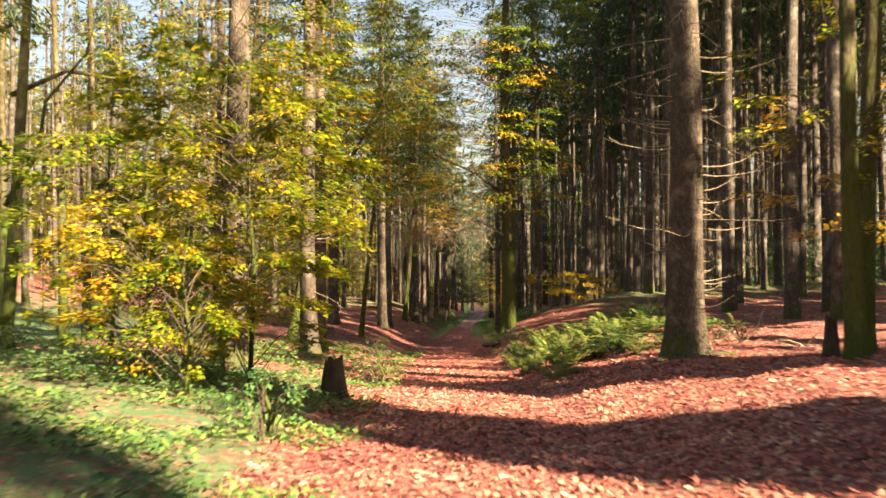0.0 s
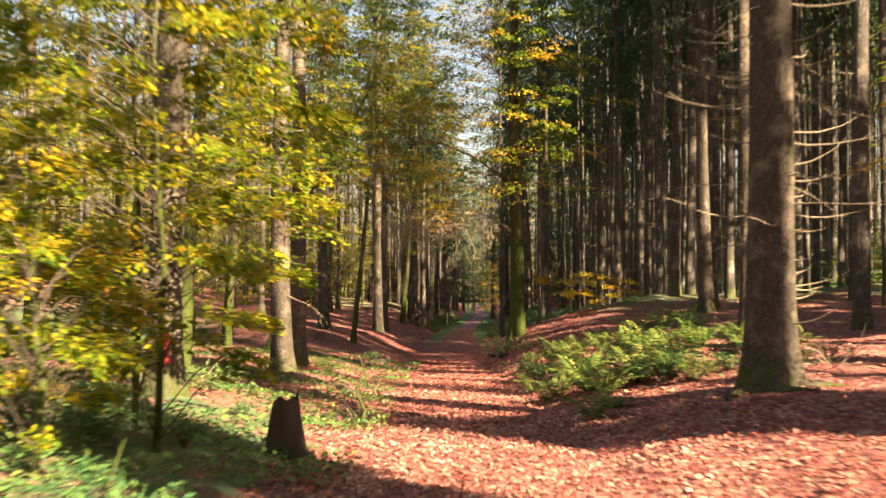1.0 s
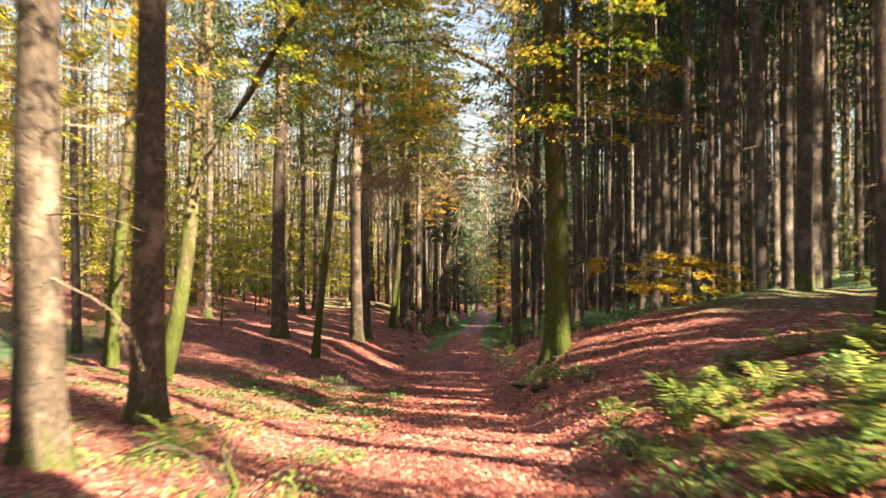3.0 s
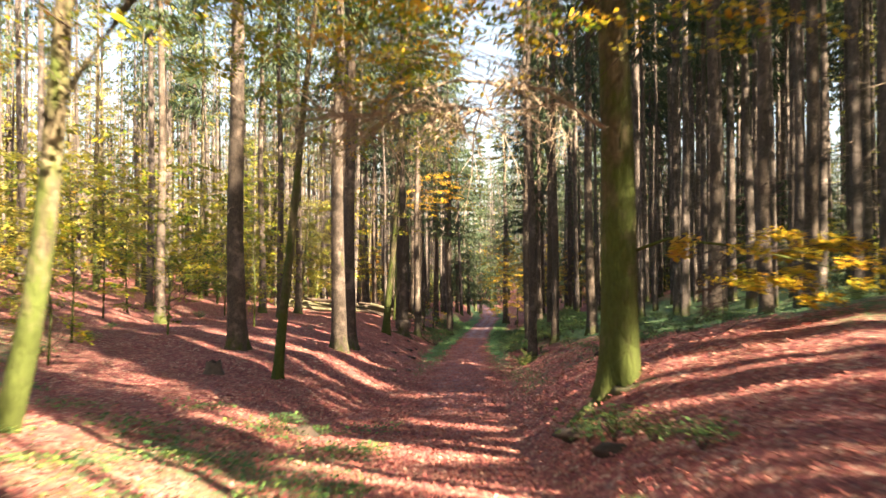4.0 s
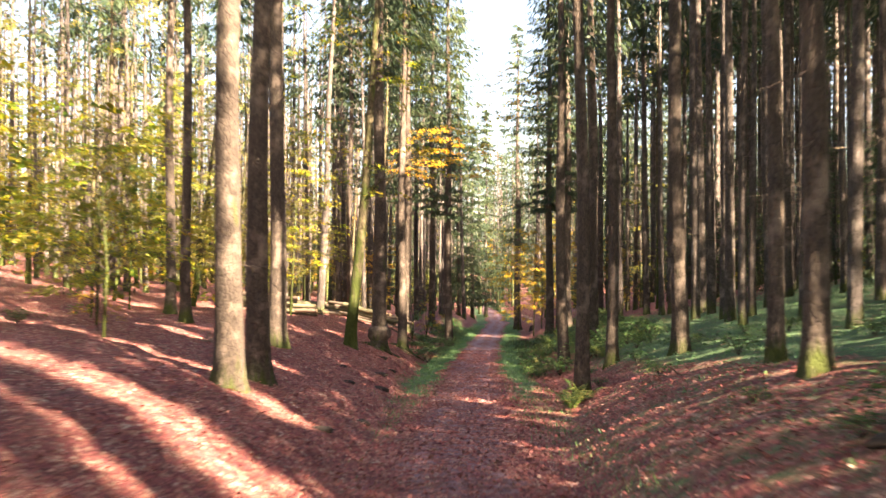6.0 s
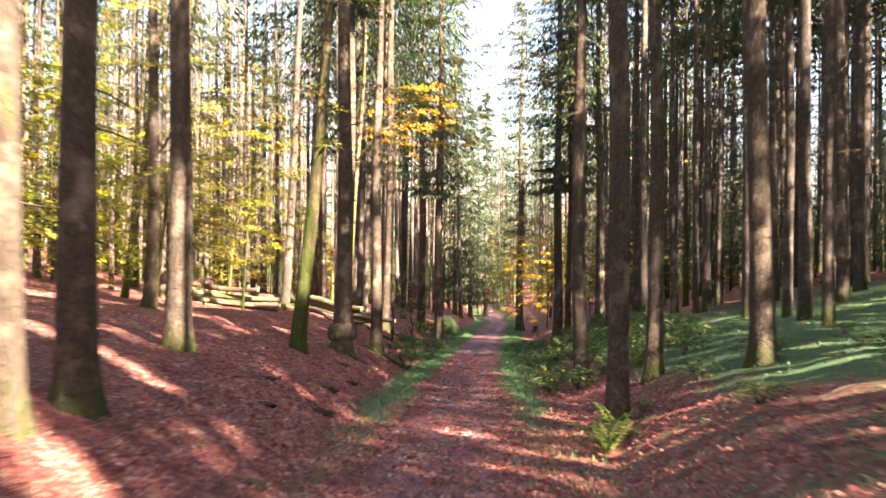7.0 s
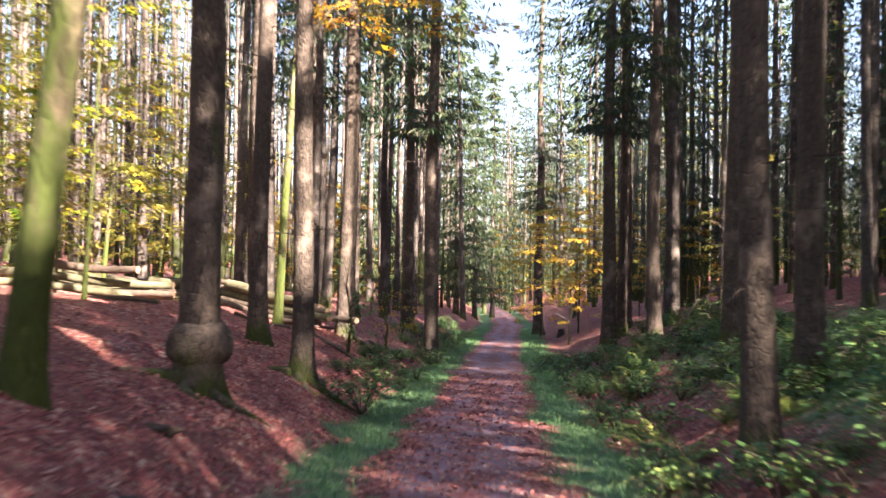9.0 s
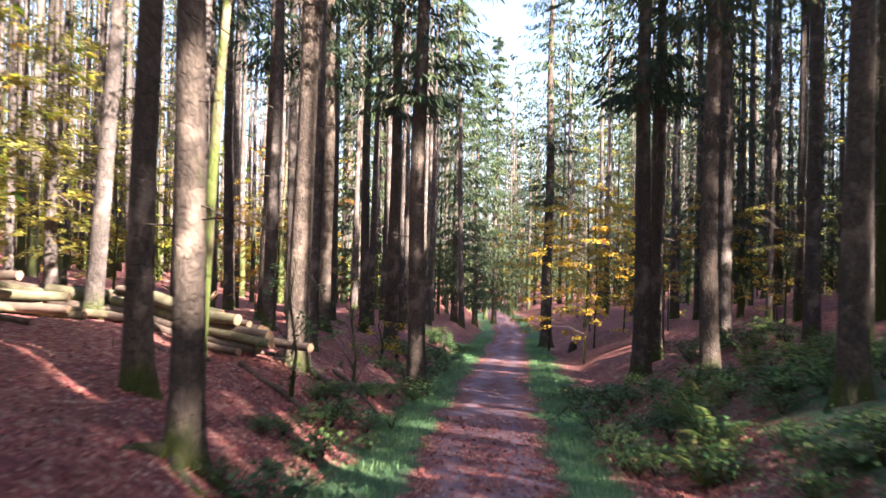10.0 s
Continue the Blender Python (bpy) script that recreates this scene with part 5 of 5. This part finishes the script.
def build_ferns():
    fr = [frond(ln, r).mesh("frond", FERN_GREEN) for ln, r in ((0.85, 0.5), (0.7, 0.42), (0.95, 0.36))]
    forms = []
    for k in range(3):
        t = thing("fern", 0, -900, "yellow-green bracken fern with arching feathery fronds", "fern", "ferns")
        for j in range(8 + k):
            o = part("frond", fr[(j + k) % 3], None, t)
            o.matrix_local = pose(0, 0, 0.05, 0, rand(-25, 12), 360 * j / (8 + k) + rand(-15, 15))
        forms.append(t)
    spots = []
    for _ in range(400):
        y = rand(25, 41)
        x = rand(2.4, 7.6) if y > 29 else rand(2.2, 4.4)
        if noise.noise(Vector((x * 0.5, y * 0.4, 3.3))) < 0.0 or any((a - x) ** 2 + (b - y) ** 2 < 0.35 for a, b in spots):
            continue
        spots.append((x, y))
        if len(spots) >= 50:
            break
    for _ in range(26):
        y = rand(92, 116)
        spots.append((float(path_x(y)) + rand(2.3, 6.5), y))
    spots += [(2.2, 22.9), (2.6, 24.0), (2.0, 27.6), (1.9, 30.4), (3.8, 83.6), (3.4, 82.2), (-3.9, 31.6), (-5.2, 33.0), (-3.0, 36.0), (7.6, 53.5), (8.4, 56.0)]
    for k, (x, y) in enumerate(spots):
        at = spot(x, y, rand(0, 360), rand(0.6, 1.08), 0.02)
        if k < 3:
            forms[k].matrix_basis = at
        else:
            copy_thing(forms[k % 3], at)


build_ferns()


def build_brambles():
    forms = []
    for k in range(3):
        t = thing("bramble_bush", 0, -900, "low tangle of dark green bramble leaves", "bramble", "brambles")
        lv, cn = Shape(), Shape()
        for _ in range(22):
            a, ln = rand(0, 6.283), rand(0.5, 1.0)
            o = direction(a, 0)
            pts = [o * (ln * f) + Vector((0, 0, (0.18 + 0.42 * math.sin(f * 3.0)) * rand(0.7, 1.0))) for f in (0, 0.3, 0.6, 1.0)]
            pts[0].z = 0
            cn.tube(pts, [0.006, 0.005, 0.004, 0.002], 3, cap=False)
            for _j in range(13):
                f = rand(0.1, 1.0)
                p = o * (ln * f) + Vector((rand(-0.2, 0.2), rand(-0.2, 0.2), (0.2 + 0.42 * math.sin(f * 3.0)) * rand(0.6, 1.05)))
                d = direction(rand(0, 6.283), rand(-0.5, 0.3))
                sd = d.cross(Vector((rand(-0.5, 0.5), rand(-0.5, 0.5), 1))).normalized()
                z = rand(0.08, 0.15)
                lv.leaf(p, d, sd, z, z * 0.7, rand(-0.15, 0.15))
        part("cane_tangle", cn, DARK_TWIG, t, kind="stuff")
        part("foliage", lv, BRAMBLE_GREEN, t, kind="stuff")
        forms.append(t)
    spots = []
    for _ in range(900):
        y = rand(92, 123)
        u = rand(2.1, 7.4)
        x = float(path_x(y)) + u
        if noise.noise(Vector((x * 0.35, y * 0.25, 8.1))) < -0.05 or any((a - x) ** 2 + (b - y) ** 2 < 0.3 for a, b in spots):
            continue
        spots.append((x, y))
        if len(spots) >= 150:
            break
    for _ in range(60):
        y = rand(104, 150)
        spots.append((float(path_x(y)) - rand(1.9, 3.2), y))
    for _ in range(26):
        y = rand(60, 92)
        spots.append((float(path_x(y)) + rand(3.5, 9.0), y))
    for _ in range(34):
        y = rand(9, 26)
        spots.append((-rand(2.4, 9.0), y))
    for _ in range(34):
        spots.append((rand(-24, -10), rand(38, 84)))
    for _ in range(26):
        spots.append((rand(2.1, 7.0), rand(25.0, 41.0)))
    spots += [(-3.1, 54.9), (-2.5, 55.6), (2.3, 47.8), (2.6, 46.6), (2.1, 49.0), (2.9, 45.2), (2.0, 44.0)]
    for k, (x, y) in enumerate(spots):
        low = 0.5 if (y < 92) else 1.0
        at = spot(x, y, rand(0, 360), rand(0.5, 1.1) * (0.65 + 0.35 * low), 0.02)
        if k < 3:
            forms[k].matrix_basis = at
        else:
            copy_thing(forms[k % 3], at)


build_brambles()


# ---- grass, herbs and fallen leaves ----
def ground_leaves(name, n, xf, yf, size, mat, label, category, lift, stand=0.35, slim=0.65, keep=None):
    """Many small leaves or blades on the floor, as one sheet of stuff."""
    y = yf(n)
    x = xf(y, n)
    if keep is not None:
        ok = keep(x, y)
        x, y = x[ok], y[ok]
    n = len(x)
    z = land(x, y)
    a = rng.uniform(0, 2 * np.pi, n)
    el = rng.uniform(-0.1, 1, n) * stand
    ln = size * rng.uniform(0.55, 1.3, n)
    d = np.stack([np.cos(a) * np.cos(el), np.sin(a) * np.cos(el), np.sin(el)], 1)
    tilt = rng.normal(0, 0.3, n)
    s = np.stack([-np.sin(a) * np.cos(tilt), np.cos(a) * np.cos(tilt), np.sin(tilt)], 1)
    p = np.stack([x, y, z + lift * rng.uniform(0.3, 1.2, n)], 1)
    up = np.cross(d, s)
    mid = p + d * (ln * 0.5)[:, None] + up * (ln * rng.uniform(-0.05, 0.16, n))[:, None]
    w = (ln * slim / 2)[:, None]
    v = np.stack([p, mid + s * w, p + d * ln[:, None], mid - s * w], 1).reshape(-1, 3)
    me = quad_mesh(name, v, np.arange(4 * n).reshape(-1, 4), [mat])
    return tagged(new(name, me), label, category, kind="stuff")


def lateral(y, n, lo, hi):
    return path_x(y) + rng.choice([-1, 1], n) * rng.uniform(lo, hi, n)


ground_leaves("fallen_leaves", 190000, lambda y, n: path_x(y) + rng.normal(0, 3.6, n), lambda n: 5 + 112 * rng.uniform(0, 1, n) ** 1.15, 0.082, LITTER,
              "scattered red-brown fallen beech leaves", "leaves", 0.012, keep=lambda x, y: (cover(x, y)[0] < 0.42) & (rng.uniform(0, 1, len(x)) > cover(x, y)[1] * 0.8))
ground_leaves("verge_grass", 70000, lambda y, n: lateral(y, n, 0.95, 2.5), lambda n: rng.uniform(62, 165, n), 0.14, GRASS,
              "soft blue-green grass along the path's verges", "grass", 0.0, 1.35, 0.09, lambda x, y: cover(x, y)[0] > rng.uniform(0.15, 0.7, len(x)))
ground_leaves("herb_leaves", 90000, lambda y, n: -rng.uniform(0.9, 11, n), lambda n: 6 + 52 * rng.uniform(0, 1, n) ** 1.4, 0.10, BRAMBLE_GREEN,
              "low green woodland herbs among fallen leaves", "herbs", 0.10, 0.5, 0.6, lambda x, y: 0.8 * np.sin(x * 1.7 + 1) * np.sin(y * 1.3) + 1.3 * cover(x, y)[0] > rng.uniform(0.15, 1.0, len(x)))
ground_leaves("glade_moss", 26000, lambda y, n: path_x(y) + rng.uniform(3.5, 16, n), lambda n: rng.uniform(42, 128, n), 0.10, GRASS,
              "low green moss and sorrel under the spruces", "moss", 0.02, 0.9, 0.3, lambda x, y: (cover(x, y)[0] > 0.3) & (np.sin(x * 1.1 + 2) * np.sin(y * 0.7) > rng.uniform(-0.8, 0.6, len(x))))
